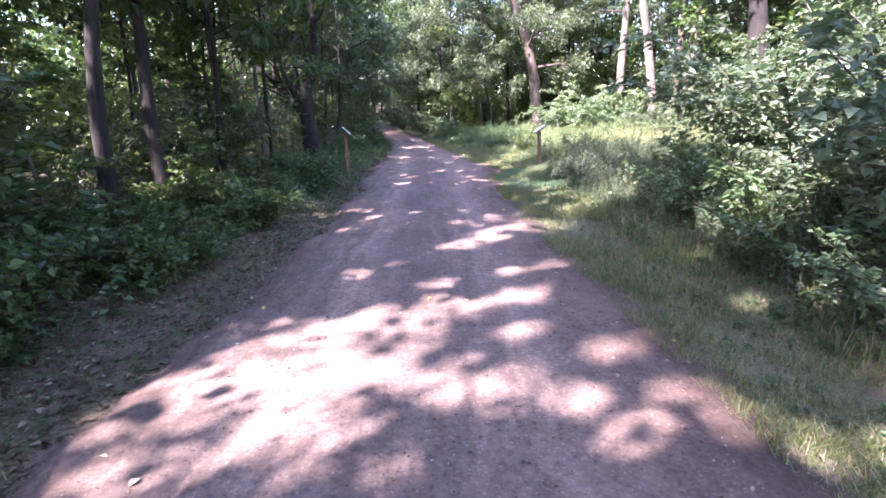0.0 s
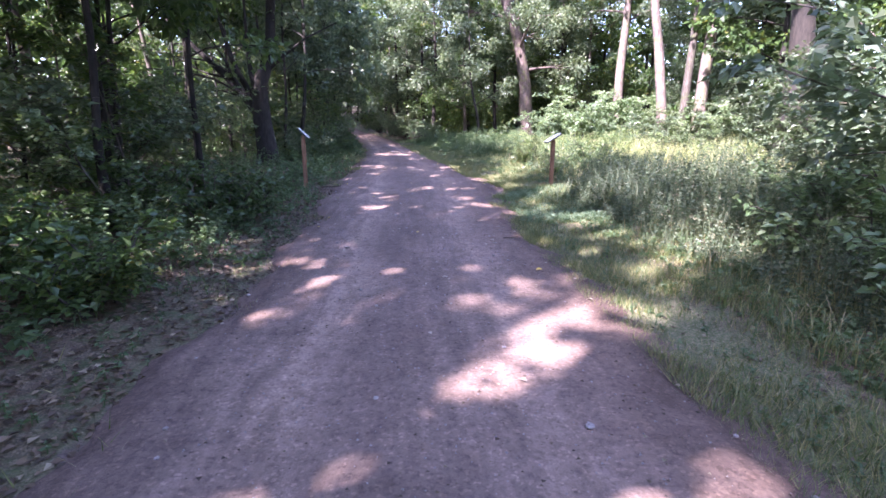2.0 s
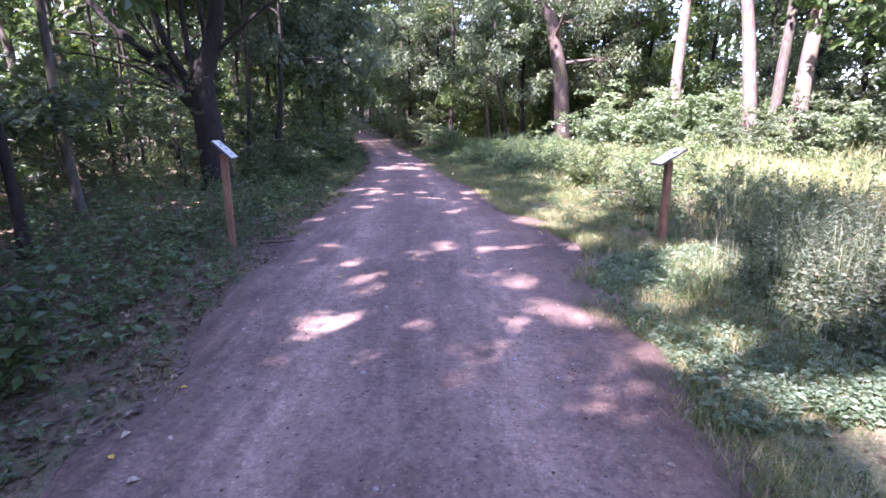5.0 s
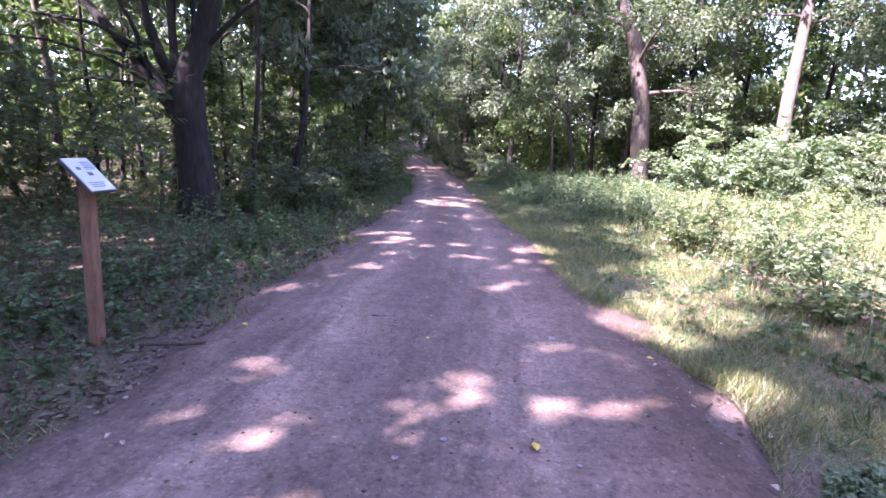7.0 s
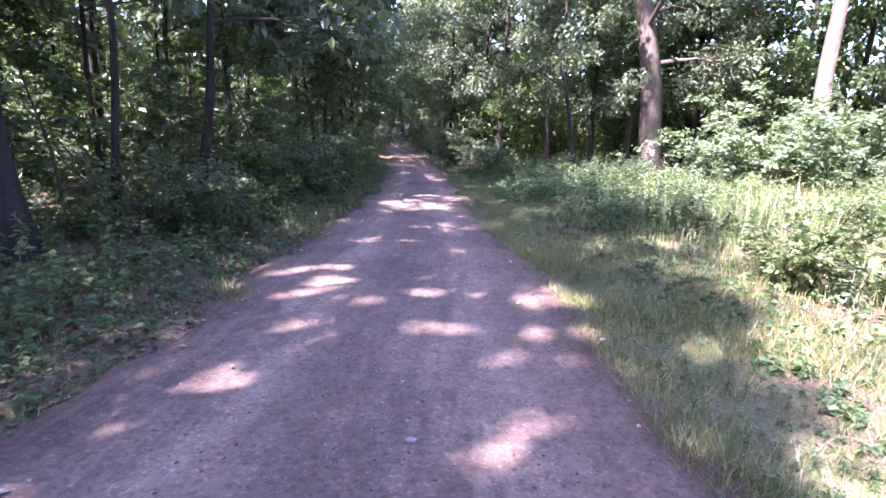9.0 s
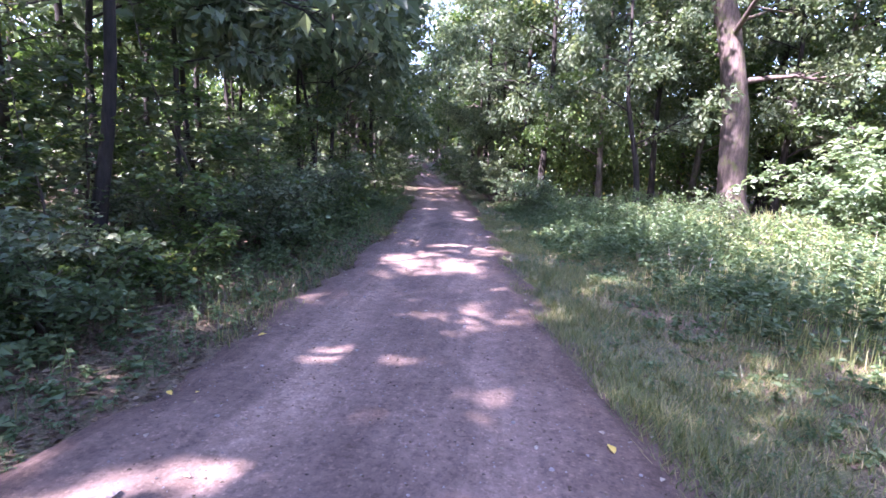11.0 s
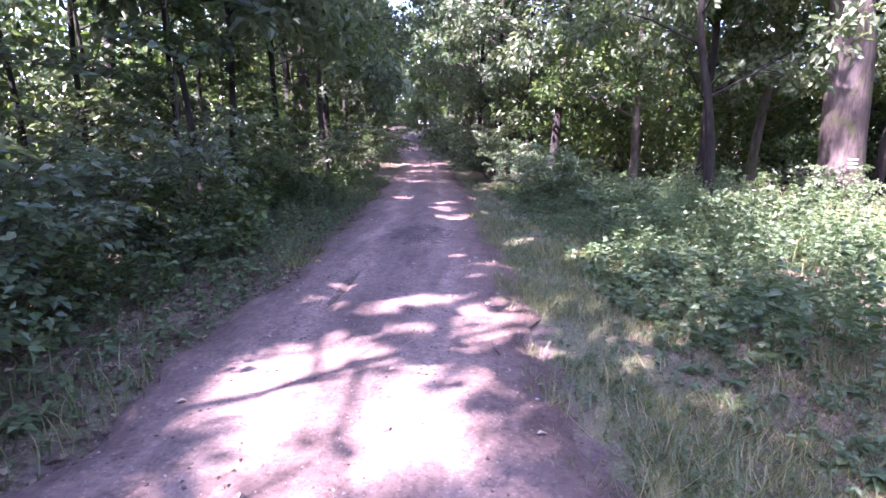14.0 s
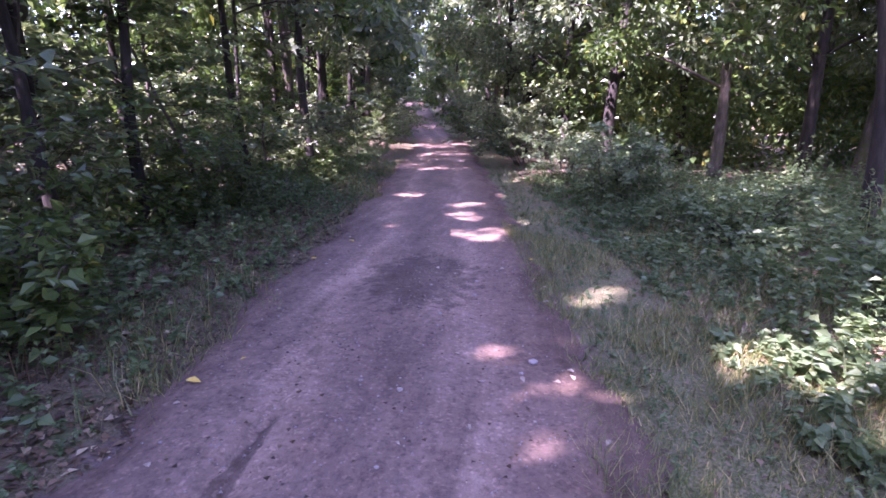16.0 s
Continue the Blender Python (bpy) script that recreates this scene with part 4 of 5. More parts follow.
# thicket and bushes
BUSH = []
for k, (h, leaf, n, mat) in enumerate([(2.6, 0.095, 5600, LEAF_EDGE), (1.7, 0.1, 2300, LEAF_FRESH), (2.2, 0.095, 5200, LEAF_EDGE), (1.1, 0.09, 2000, HERB), (2.5, 0.13, 4200, LEAF_FRESH), (2.6, 0.13, 2600, LEAF_EDGE), (0.95, 0.075, 1500, WEED), (0.85, 0.085, 1500, LEAF_WOOD)]):
    ob = build_shrub(80 + k, h, leaf, n, mat)
    BUSH.append(tagged(ob, "pale green leafy weed clump in the sunlit clearing" if k == 6 else "low dark-leaved bush in the shade of the wood" if k == 7 else "dense green bush with arching leafy stems", "weed" if k == 6 else "shrub", "weed clumps of the clearing" if k == 6 else "bushes of the wood edge"))
shrubs = [(5, -4.0, 20.4, 0.5), (5, -4.4, 23.4, 0.6), (5, -4.2, 25.0, 0.65), (5, -4.5, 26.5, 0.7), (5, -5.2, 28.4, 0.6), (5, -5.6, 31.2, 0.65), (5, -5.7, 33.4, 0.7), (5, -6.1, 35.4, 0.9),
          (5, -6.3, 22.6, 1.1), (5, -6.6, 25.0, 1.2), (5, -7.0, 28.6, 1.2), (5, -7.6, 32.2, 1.2), (5, -5.6, 11.6, 0.9), (5, -6.9, 15.2, 1.1), (5, -7.0, 18.4, 1.1), (5, -6.3, 8.9, 1.0), (5, -5.9, 5.0, 0.9),
          (4, 6.6, 28.9, 1.0), (4, 7.6, 28.4, 1.3), (4, 8.8, 28.8, 1.4), (4, 9.9, 27.9, 1.3), (4, 8.6, 26.6, 0.75), (4, 10.9, 28.8, 1.1), (4, 11.2, 21.6, 0.9), (1, 10.2, 23.4, 0.9), (0, 12.4, 23.2, 1.1), (2, 12.6, 20.4, 1.1), (0, 10.6, 23.9, 1.0), (2, 11.7, 23.5, 1.1), (2, 9.2, 23.4, 0.8), (0, 9.8, 16.4, 1.0),
          (0, 4.6, 4.4, 1.25), (2, 4.3, 6.0, 1.2), (0, 5.6, 7.2, 1.5), (2, 6.6, 5.4, 1.6), (0, 6.4, 9.0, 1.5), (2, 7.6, 10.8, 1.5), (0, 8.8, 13.4, 1.4), (2, 8.0, 8.0, 1.7), (0, 5.4, 2.6, 1.4), (2, 4.4, 1.2, 1.1), (0, 6.2, 0.4, 1.5), (0, 4.8, -1.8, 1.3),
          (3, 3.3, 4.4, 0.9), (3, 3.5, 5.7, 1.0), (3, 3.7, 7.1, 1.0), (3, 4.5, 8.3, 1.1), (3, 3.2, 3.2, 0.8), (3, 5.4, 10.2, 1.0),
          (3, 1.9, 29.5, 0.8), (3, 1.2, 31.0, 0.8), (3, 3.9, 31.2, 0.9), (3, 2.8, 30.0, 0.9), (1, 4.9, 31.8, 0.7), (1, 0.3, 33.5, 0.8), (1, -0.4, 36.4, 0.9), (2, -1.2, 40, 1.1), (1, -1.6, 43.5, 1.1), (2, -2.4, 49, 1.2), (2, -4.2, 56, 1.2), (2, -4.6, 60, 1.3),
          (2, -10.2, 57, 1.3), (2, -8.4, 50.5, 1.2), (1, -6.6, 44.5, 1.1), (0, -11.2, 63, 1.3), (3, -3.9, 2.6, 1.0), (3, -3.6, 4.6, 0.9), (1, -4.6, 3.6, 0.8), (3, -3.5, 20.8, 0.8), (3, -3.6, 24.6, 0.9), (3, -4.0, 27.3, 0.8), (3, -4.4, 31.3, 0.7)]
low_rng = random.Random(52)
for k in range(52):
    by = low_rng.uniform(0.8, 10.5) if k < 26 else low_rng.uniform(18.5, 36)
    shrubs.append((7, float(rims(by)[0]) - low_rng.uniform(1.0, 2.6), by, low_rng.uniform(0.6, 1.15)))
weed_rng = random.Random(31)
while len(shrubs) < 173:
    wx, wy = weed_rng.uniform(2.2, 10.5), weed_rng.uniform(11.5, 31)
    if float(outside(np.array(wx), np.array(wy))) > 1.9 and math.hypot(wx - 2.58, wy - 14.15) > 0.8 and wy < 33 - 0.2 * wx:
        shrubs.append((6, wx, wy, weed_rng.uniform(0.55, 1.0)))
used = set()
for k, x, y, s in shrubs:
    if k in used:
        again(BUSH[k], x, y, random.uniform(0, 360), s)
    else:
        used.add(k)
        put(BUSH[k], x, y, random.uniform(0, 360), s)


# ---------------------------------------------------------------- herbs and grass
def blades(x, y, height, lean, width, rng):
    """Curved grass blades of three triangles each."""
    n = len(x)
    a = rng.uniform(0, 2 * np.pi, n)
    out = np.stack([np.cos(a), np.sin(a), np.zeros(n)], 1)
    side = np.stack([-np.sin(a), np.cos(a), np.zeros(n)], 1) * width[:, None] / 2
    b = np.stack([x, y, ground_z(x, y) - 0.02], 1)
    up = np.array([[0, 0, 1.0]])
    H = height[:, None]
    mid = b + up * H * 0.55 + out * H * lean[:, None] * 0.3
    tip = b + up * H * (1 - 0.25 * lean[:, None]) + out * H * lean[:, None]
    v = np.stack([b - side, b + side, mid + side * 0.8, mid - side * 0.8, tip], 1).reshape(-1, 3)
    i = np.arange(n)[:, None] * 5
    f = np.stack([i + [0, 1, 2], i + [0, 2, 3], i + [3, 2, 4]], 1).reshape(-1, 3)
    return v, f


def turf(x, y, height, lean, width, rng):
    """Short grass: one slim triangle a blade."""
    n = len(x)
    a = rng.uniform(0, 2 * np.pi, n)
    b = np.stack([x, y, np.where(outside(x, y) < 0.15, np.maximum(ground_z(x, y), -0.012), ground_z(x, y)) - 0.004], 1)
    c = a + rng.uniform(0.8, 2.3, n)
    side = np.stack([np.cos(c), np.sin(c), np.zeros(n)], 1) * width[:, None] / 2
    tip = b + np.stack([np.cos(a) * lean * height, np.sin(a) * lean * height, height], 1)
    return np.stack([b - side, b + side, tip], 1).reshape(-1, 3), np.arange(n * 3).reshape(-1, 3)


def herbs(x, y, height, leaf, per, rng):
    """Leafy herbs: pairs of leaves up a thin stem."""
    n = len(x)
    X, Y, H = np.repeat(x, per), np.repeat(y, per), np.repeat(height, per)
    t = rng.uniform(0.25, 1, n * per)
    a = rng.uniform(0, 2 * np.pi, n * per)
    lx, ly = np.repeat(rng.normal(0, 0.15, n), per), np.repeat(rng.normal(0, 0.15, n), per)
    base = np.stack([X + lx * H * t, Y + ly * H * t, ground_z(X, Y) + H * t], 1)
    way = np.stack([np.cos(a), np.sin(a), rng.uniform(-0.35, 0.35, n * per)], 1)
    normal = np.array([0, 0, 1.0]) + rng.normal(0, 0.55, (n * per, 3))
    L = np.repeat(leaf, per) * rng.uniform(0.6, 1.2, n * per) * (1.15 - 0.4 * t)
    v1, f1 = leaf_arrays(base, way, normal, L, L * rng.uniform(0.5, 0.75, n * per))
    s = np.stack([x, y, ground_z(x, y)], 1)
    tip = s + np.stack([lx[::per] * height, ly[::per] * height, height], 1)
    w = np.array([[0.004, 0, 0]])
    v2 = np.stack([s - w, s + w, tip], 1).reshape(-1, 3)
    f2 = np.arange(n * 3).reshape(-1, 3)
    return joined([(v1, f1), (v2, f2)])


def scatter(n, y0, y1, d0, d1, side, rng, power=1.0):
    y = rng.uniform(y0, y1, n)
    d = d0 + (d1 - d0) * rng.random(n) ** power
    a, b = rims(y)
    return (a - d if side < 0 else b + d), y


def stuff(name, me, label, category):
    return tagged(new(name, me), label, category, kind="stuff")


g = np.random.default_rng(21)
# short verge grass, both rims
x1, y1 = scatter(250000, -0.5, 33, -0.16, 2.2, 1, g, 1.25)
x2, y2 = scatter(95000, -0.5, 34, -0.16, 1.1, -1, g, 1.3)
x, y = np.concatenate([x1, x2]), np.concatenate([y1, y2])
k = bumps(x, y, 1.7) + 0.6 * bumps(x, y, 5.0) + g.normal(0, 0.3, len(x)) > -0.2 - 0.35 * (x > 0) + (x < rims(y)[0] + 0.2) * (0.95 + 0.1 * np.clip((13 - y) / 6, 0, 1))
k &= ~((x < 0) & (y < 12.5) & (g.random(len(x)) < 0.85))
x, y = x[k], y[k]
n = len(x)
stuff("verge_grass", raw("verge_grass", *turf(x, y, g.uniform(0.025, 0.11, n) * (1 + 0.6 * bumps(x, y, 2.6)), g.uniform(0.2, 1.4, n), g.uniform(0.004, 0.008, n), g), GRASS), "short green and straw-tipped grass along the track's rims", "grass")
# tall sunlit grass of the clearing
x, y = g.uniform(1.0, 11, 40000), g.uniform(12.5, 33.5, 40000)
d = outside(x, y)
k = (d > 1.1 + 0.5 * bumps(x, y, 0.8)) & (x < 11) & ~((y > 24.5) & (d < 4.2) & (g.random(len(x)) < 0.85))
x, y, d = x[k], y[k], d[k]
tuft = np.clip(0.62 + 0.55 * bumps(x, y, 1.5) + 0.35 * bumps(x, y, 0.6), 0.25, 1.35)
tall = np.clip((d - 0.8) / 2.6, 0.12, 1) * tuft * np.clip((y - 8) / 8, 0.5, 1)
stuff("tall_grass", raw("tall_grass", *blades(x, y, tall * g.uniform(0.35, 0.85, len(x)), g.uniform(0.1, 0.6, len(x)), g.uniform(0.006, 0.012, len(x)), g), STRAW), "tall pale grass and seed stalks of the sunlit clearing", "grass")
# dry tufts on the right verge before the clearing
x, y = scatter(9000, 1, 13, 0.75, 1.9, 1, g)
k = bumps(x, y, 1.2) > 0.15
x, y = x[k], y[k]
stuff("dry_grass", raw("dry_grass", *blades(x, y, g.uniform(0.08, 0.32, len(x)), g.uniform(0.2, 1.0, len(x)), g.uniform(0.004, 0.008, len(x)), g), GRASS), "dry straw-coloured grass tufts on the verge", "grass")
# herb layer: left wood floor, right verge and clearing
x1, y1 = scatter(6200, -1, 44, 0.75, 6.5, -1, g, 1.25)
x2, y2 = scatter(5600, 1, 34, 0.8, 7.5, 1, g, 1.2)
h1 = g.uniform(0.1, 0.6, len(x1)) * np.clip(0.4 + (rims(y1)[0] - x1) / 2.5, 0.4, 1)
h2 = g.uniform(0.2, 0.75, len(x2)) * np.clip(0.12 + (x2 - rims(y2)[1] - 0.9) / 3.2, 0.12, 1.0) * (0.8 + 0.4 * bumps(x2, y2, 1.1))
x3, y3 = scatter(5200, 22, 37, 0.75, 5.6, 1, g, 1.0)
k = (bumps(x3, y3, 1.1) + g.normal(0, 0.3, len(x3)) > -0.3) & (x3 - rims(y3)[1] > 0.75 + 0.9 * np.clip((26.5 - y3) / 2, 0, 1))
x3, y3 = x3[k], y3[k]
h3 = g.uniform(0.35, 0.9, len(x3)) * np.clip(0.12 + (x3 - rims(y3)[1] - 0.85) / 1.3, 0.12, 1.0) * (0.75 + 0.6 * bumps(x3, y3, 1.7))
x5, y5 = scatter(1100, 8, 36, 0.25, 1.5, -1, g, 1.0)
h5 = g.uniform(0.08, 0.3, len(x5)) * np.clip(0.5 + (rims(y5)[0] - x5) / 2.0, 0.5, 1.1)
v = joined([herbs(x5, y5, h5, g.uniform(0.05, 0.09, len(x5)), 10, g), herbs(x3, y3, h3, g.uniform(0.05, 0.1, len(x3)), 17, g), herbs(x1, y1, h1, g.uniform(0.05, 0.105, len(x1)), 12, g), herbs(x2, y2, h2, g.uniform(0.045, 0.085, len(x2)), 13, g)])
stuff("undergrowth", raw("undergrowth", *v, HERB), "leafy green herbs, nettles and seedlings of the forest floor", "undergrowth")
# rank grey-green weeds on the bank before the clearing
x, y = scatter(2700, 1.5, 14, 1.25, 5.0, 1, g, 1.15)
k = np.hypot(x - 2.58, y - 14.15) > 0.7
x, y = x[k], y[k]
d = outside(x, y)
tall = g.uniform(0.45, 1.05, len(x)) * np.clip(0.25 + (d - 1.2) / 1.1, 0.25, 1.0) * (0.85 + 0.35 * bumps(x, y, 1.3))
stuff("bank_weeds", raw("bank_weeds", *herbs(x, y, tall, g.uniform(0.03, 0.065, len(x)), 34, g), WEED_GREY), "rank grey-green weeds crowding the bank beside the track", "weeds")
x, y = scatter(9000, 1.5, 15, 1.0, 4.6, 1, g, 1.1)
k = bumps(x, y, 1.6) + g.normal(0, 0.25, len(x)) > -0.15
x, y = x[k], y[k]
tall = g.uniform(0.35, 1.0, len(x)) * np.clip(0.3 + (outside(x, y) - 1.0) / 1.4, 0.3, 1.0)
stuff("bank_grass", raw("bank_grass", *blades(x, y, tall, g.uniform(0.1, 0.7, len(x)), g.uniform(0.005, 0.009, len(x)), g), WEED_GREY), "tall grey-green grass stems among the bank's weeds", "grass")
# low weeds on the rims
x1, y1 = scatter(3600, -1, 40, 0.12, 1.4, -1, g)
x2, y2 = scatter(2200, -1, 40, 0.1, 1.7, 1, g)
x, y = np.concatenate([x1, x2]), np.concatenate([y1, y2])
k = ~((x < 0) & (y < 12.5) & (g.random(len(x)) < 0.65))
x, y = x[k], y[k]
stuff("weeds", raw("weeds", *herbs(x, y, g.uniform(0.03, 0.12, len(x)), g.uniform(0.02, 0.045, len(x)), 11, g), HERB), "low weeds and clover on the verges", "weeds")
# a bright mat of clover on the right rim before the sign
x, y = scatter(2300, 10.2, 13.5, 0.05, 1.5, 1, g)
k = bumps(x, y, 1.9) + g.normal(0, 0.3, len(x)) > -0.25
x, y = x[k], y[k]
stuff("clover", raw("clover", *herbs(x, y, g.uniform(0.04, 0.13, len(x)), g.uniform(0.03, 0.055, len(x)), 12, g), LEAF_FRESH), "bright green clover and low weeds matting the rim", "weeds")
# dead brown stems and pale grass tufts along the left rim
x, y = scatter(900, 18.5, 31, 0.6, 2.0, -1, g)
k = bumps(x, y, 1.4) > 0.15
x, y = x[k], y[k]
stuff("dead_stems", raw("dead_stems", *blades(x, y, g.uniform(0.12, 0.42, len(x)), g.uniform(0.2, 0.9, len(x)), g.uniform(0.003, 0.007, len(x)), g), LITTER), "dead reddish-brown herb stems along the wood's rim", "dead stems")
x, y = scatter(4200, 18, 38, 0.0, 0.75, -1, g)
k = bumps(x, y, 1.1) + g.normal(0, 0.15, len(x)) > 0.1
x, y = x[k], y[k]
stuff("rim_tufts", raw("rim_tufts", *blades(x, y, g.uniform(0.08, 0.28, len(x)), g.uniform(0.2, 0.9, len(x)), g.uniform(0.004, 0.008, len(x)), g), GRASS), "grass tufts along the shady rim of the track", "grass")
# leaf litter
x1, y1 = scatter(32000, -1, 38, -0.22, 4.5, -1, g, 1.7)
x2, y2 = scatter(8000, -1, 36, -0.25, 2.4, 1, g, 1.3)
x4, y4 = scatter(22000, 0.5, 36, -0.15, 2.1, -1, g, 1.2)
x, y = np.concatenate([x1, x2, x4]), np.concatenate([y1, y2, y4])
n = len(x)
a = g.uniform(0, 2 * np.pi, n)
L = g.uniform(0.025, 0.065, n) * np.where(x > -1.2, 0.75, 1.0)
v, f = leaf_arrays(np.stack([x, y, ground_z(x, y) + 0.012], 1), np.stack([np.cos(a), np.sin(a), g.uniform(-0.05, 0.25, n)], 1), np.array([0, 0, 1.0]) + g.normal(0, 0.25, (n, 3)), L, L * g.uniform(0.5, 0.8, n))
stuff("leaf_litter", raw("leaf_litter", v, f, LITTER), "brown fallen leaves under the trees", "leaf litter")


# ---------------------------------------------------------------- information signs
def build_sign(x, y, turn, height, slope, wide, deep):
    """A squared wooden post with a tilted white panel in a dark frame; the print is bars and two small dark motifs."""
    ob = new("information_sign")
    bm = bmesh.new()
    bmesh.ops.create_cube(bm, size=1)
    bmesh.ops.scale(bm, vec=(0.075, 0.075, height + 0.1), verts=bm.verts)
    bmesh.ops.translate(bm, vec=(0, 0, (height - 0.1) / 2), verts=bm.verts)
    bmesh.ops.bevel(bm, geom=bm.edges[:], offset=0.006, segments=2, affect="EDGES")
    part("post", bm_mesh("post", bm, POST), ob, "reddish-brown squared timber post")
    tilt = pose(0, 0, height + 0.03, slope) @ Matrix.Diagonal((wide / 0.46, deep / 0.36, 1, 1))

    def slab(name, w, d, h, cx, cy, cz, mat, label=""):
        b = bmesh.new()
        bmesh.ops.create_cube(b, size=1)
        bmesh.ops.scale(b, vec=(w, d, h), verts=b.verts)
        bmesh.ops.bevel(b, geom=b.edges[:], offset=min(w, d, h) * 0.2, segments=1, affect="EDGES")
        bmesh.ops.translate(b, vec=(cx, cy, cz), verts=b.verts)
        b.transform(tilt)
        return part(name, bm_mesh(name, b, mat), ob, label)
    slab("panel_frame", 0.46, 0.36, 0.022, 0, 0, 0.02, EDGE, "dark thin panel frame")
    face = slab("panel", 0.44, 0.34, 0.008, 0, 0, 0.033, PANEL, "white printed panel")
    made = [slab("motif", 0.07, 0.03, 0.002, -0.1, 0.06, 0.0385, INK), slab("motif", 0.09, 0.035, 0.002, 0.02, 0.0, 0.0385, INK)]
    for k in range(5):
        made.append(slab("text_line", 0.16 + 0.03 * (k % 2), 0.006, 0.0015, 0.1, 0.12 - 0.018 * k, 0.0383, INK))
    for k in range(3):
        made.append(slab("text_line", 0.3 - 0.04 * k, 0.006, 0.0015, -0.03, -0.09 - 0.02 * k, 0.0383, INK))
    for m in made:
        m.parent = face
    slab("bracket", 0.08, 0.2, 0.03, 0, 0, -0.006, EDGE)
    ob.matrix_basis = pose(x, y, float(ground_z(np.array(x), np.array(y))), 0, 0, turn)
    return tagged(ob, "wooden post with a tilted white information panel beside the track", "sign", "information signs")


build_sign(-2.62, 14.1, 92, 1.1, 44, 0.22, 0.29)
build_sign(2.58, 14.15, -84, 0.96, 30, 0.25, 0.36)


# ---------------------------------------------------------------- small things on the track
def on_path(x, y):
    a, b = rims(np.array(y))
    return float(path_z(np.array((x - a + 0.07) / (b - a + 0.14)), np.array(y)))


def leaf_mesh(name, mat, size):
    v, f = [], []
    outline = [(0, 0), (0.22, 0.2), (0.3, 0.45), (0.22, 0.7), (0, 1.0), (-0.22, 0.7), (-0.3, 0.45), (-0.22, 0.2)]
    v = [(px * size, (py - 0.5) * size, 0.012 * (abs(px) * 3) ** 2 + 0.004) for px, py in outline] + [(0, 0, 0.003)]
    f = [(k, (k + 1) % 8, 8) for k in range(8)]
    return raw(name, np.array(v), np.array(f), mat)


yellow, pale = leaf_mesh("fallen_leaf", YELLOW, 0.06), leaf_mesh("fallen_leaf", PALE_LEAF, 0.045)
for k in range(210):
    y = random.uniform(1.2, 32)
    a, b = rims(y)
    u = random.random()
    x = float(a + (b - a) * (u if random.random() < 0.4 else (u * 0.25 if u < 0.5 else 1 - (1 - u) * 0.25)))
    ob = new("fallen_leaf", yellow if k % 8 == 0 else pale)
    s = random.uniform(0.6, 1.3)
    ob.matrix_basis = pose(x, y, on_path(x, y) + 0.004, random.uniform(-12, 12), random.uniform(-12, 12), random.uniform(0, 360)) @ Matrix.Scale(s, 4)
    tagged(ob, "small yellow fallen leaf on the track" if k % 8 == 0 else "small dry pale fallen leaf on the track", "leaf", "fallen leaves on the track")


def stone_mesh(seed):
    r = random.Random(seed)
    bm = bmesh.new()
    bmesh.ops.create_icosphere(bm, subdivisions=1, radius=1)
    for v in bm.verts:
        v.co *= r.uniform(0.75, 1.1)
        v.co.z *= 0.55
    return bm_mesh("stone", bm, STONE)


stones = [stone_mesh(k) for k in range(5)]
for k in range(130):
    y = random.uniform(1.2, 30)
    a, b = rims(y)
    x = float(random.uniform(a, b))
    ob = new("stone", stones[k % 5])
    s = random.uniform(0.008, 0.02) if k % 12 else random.uniform(0.02, 0.035)
    ob.matrix_basis = pose(x, y, on_path(x, y) + s * 0.25, 0, 0, random.uniform(0, 360)) @ Matrix.Scale(s, 4)
    tagged(ob, "small grey stone lying in the dirt track", "stone", "stones on the track")


def crumbs(name, n, low, high, y0, y1, mat, label, flat):
    """Loose tetrahedral crumbs strewn over the track."""
    y = g.uniform(y0, y1, n)
    a, b = rims(y)
    u = g.random(n)
    x = a + (b - a) * u
    s = g.uniform(low, high, n)
    z = path_z(u, y)
    c = np.array([(1.3, 0, 0), (-0.5, 0.87, 0), (-0.5, -0.87, 0), (0.1, 0, 1.1)])
    rot = g.uniform(0, 6.28, n)
    cs, sn = np.cos(rot)[:, None], np.sin(rot)[:, None]
    px, py = c[None, :, 0] * cs - c[None, :, 1] * sn, c[None, :, 0] * sn + c[None, :, 1] * cs
    v = np.stack([x[:, None] + px * s[:, None], y[:, None] + py * s[:, None], z[:, None] + c[None, :, 2] * s[:, None] * flat], -1).reshape(-1, 3)
    i = np.arange(n)[:, None] * 4
    f = np.stack([i + [0, 1, 3], i + [1, 2, 3], i + [2, 0, 3]], 1).reshape(-1, 3)
    stuff(name, raw(name, v, f, mat), label, name.replace("_", " "))


crumbs("gravel", 8000, 0.003, 0.009, 1, 32, STONE, "loose gravel crumbs on the dirt track", 0.8)
crumbs("bark_crumbs", 6000, 0.004, 0.014, 1, 31, LITTER, "dark bark and leaf crumbs strewn on the dirt track", 0.5)


def build_twig(x, y, turn, length, thick):
    r = np.random.default_rng(int(abs(x * 100 + y * 10)))
    P = bend(r, (-length / 2, 0, 0), (1, 0, 0), length, 8, 0, 0.12)
    P[:, 2] = thick * 0.6 + 0.004 * np.sin(np.arange(len(P)))
    ob = new("stick", raw("stick", *tube(P, np.linspace(thick, thick * 0.4, len(P)), 6), TWIG, True))
    z = on_path(x, y) if outside(np.array(x), np.array(y)) < 0 else float(ground_z(np.array(x), np.array(y))) + 0.01
    ob.matrix_basis = pose(x, y, z, 0, 0, turn)
    tagged(ob, "dead brown stick lying on the ground", "stick", "sticks on the ground")


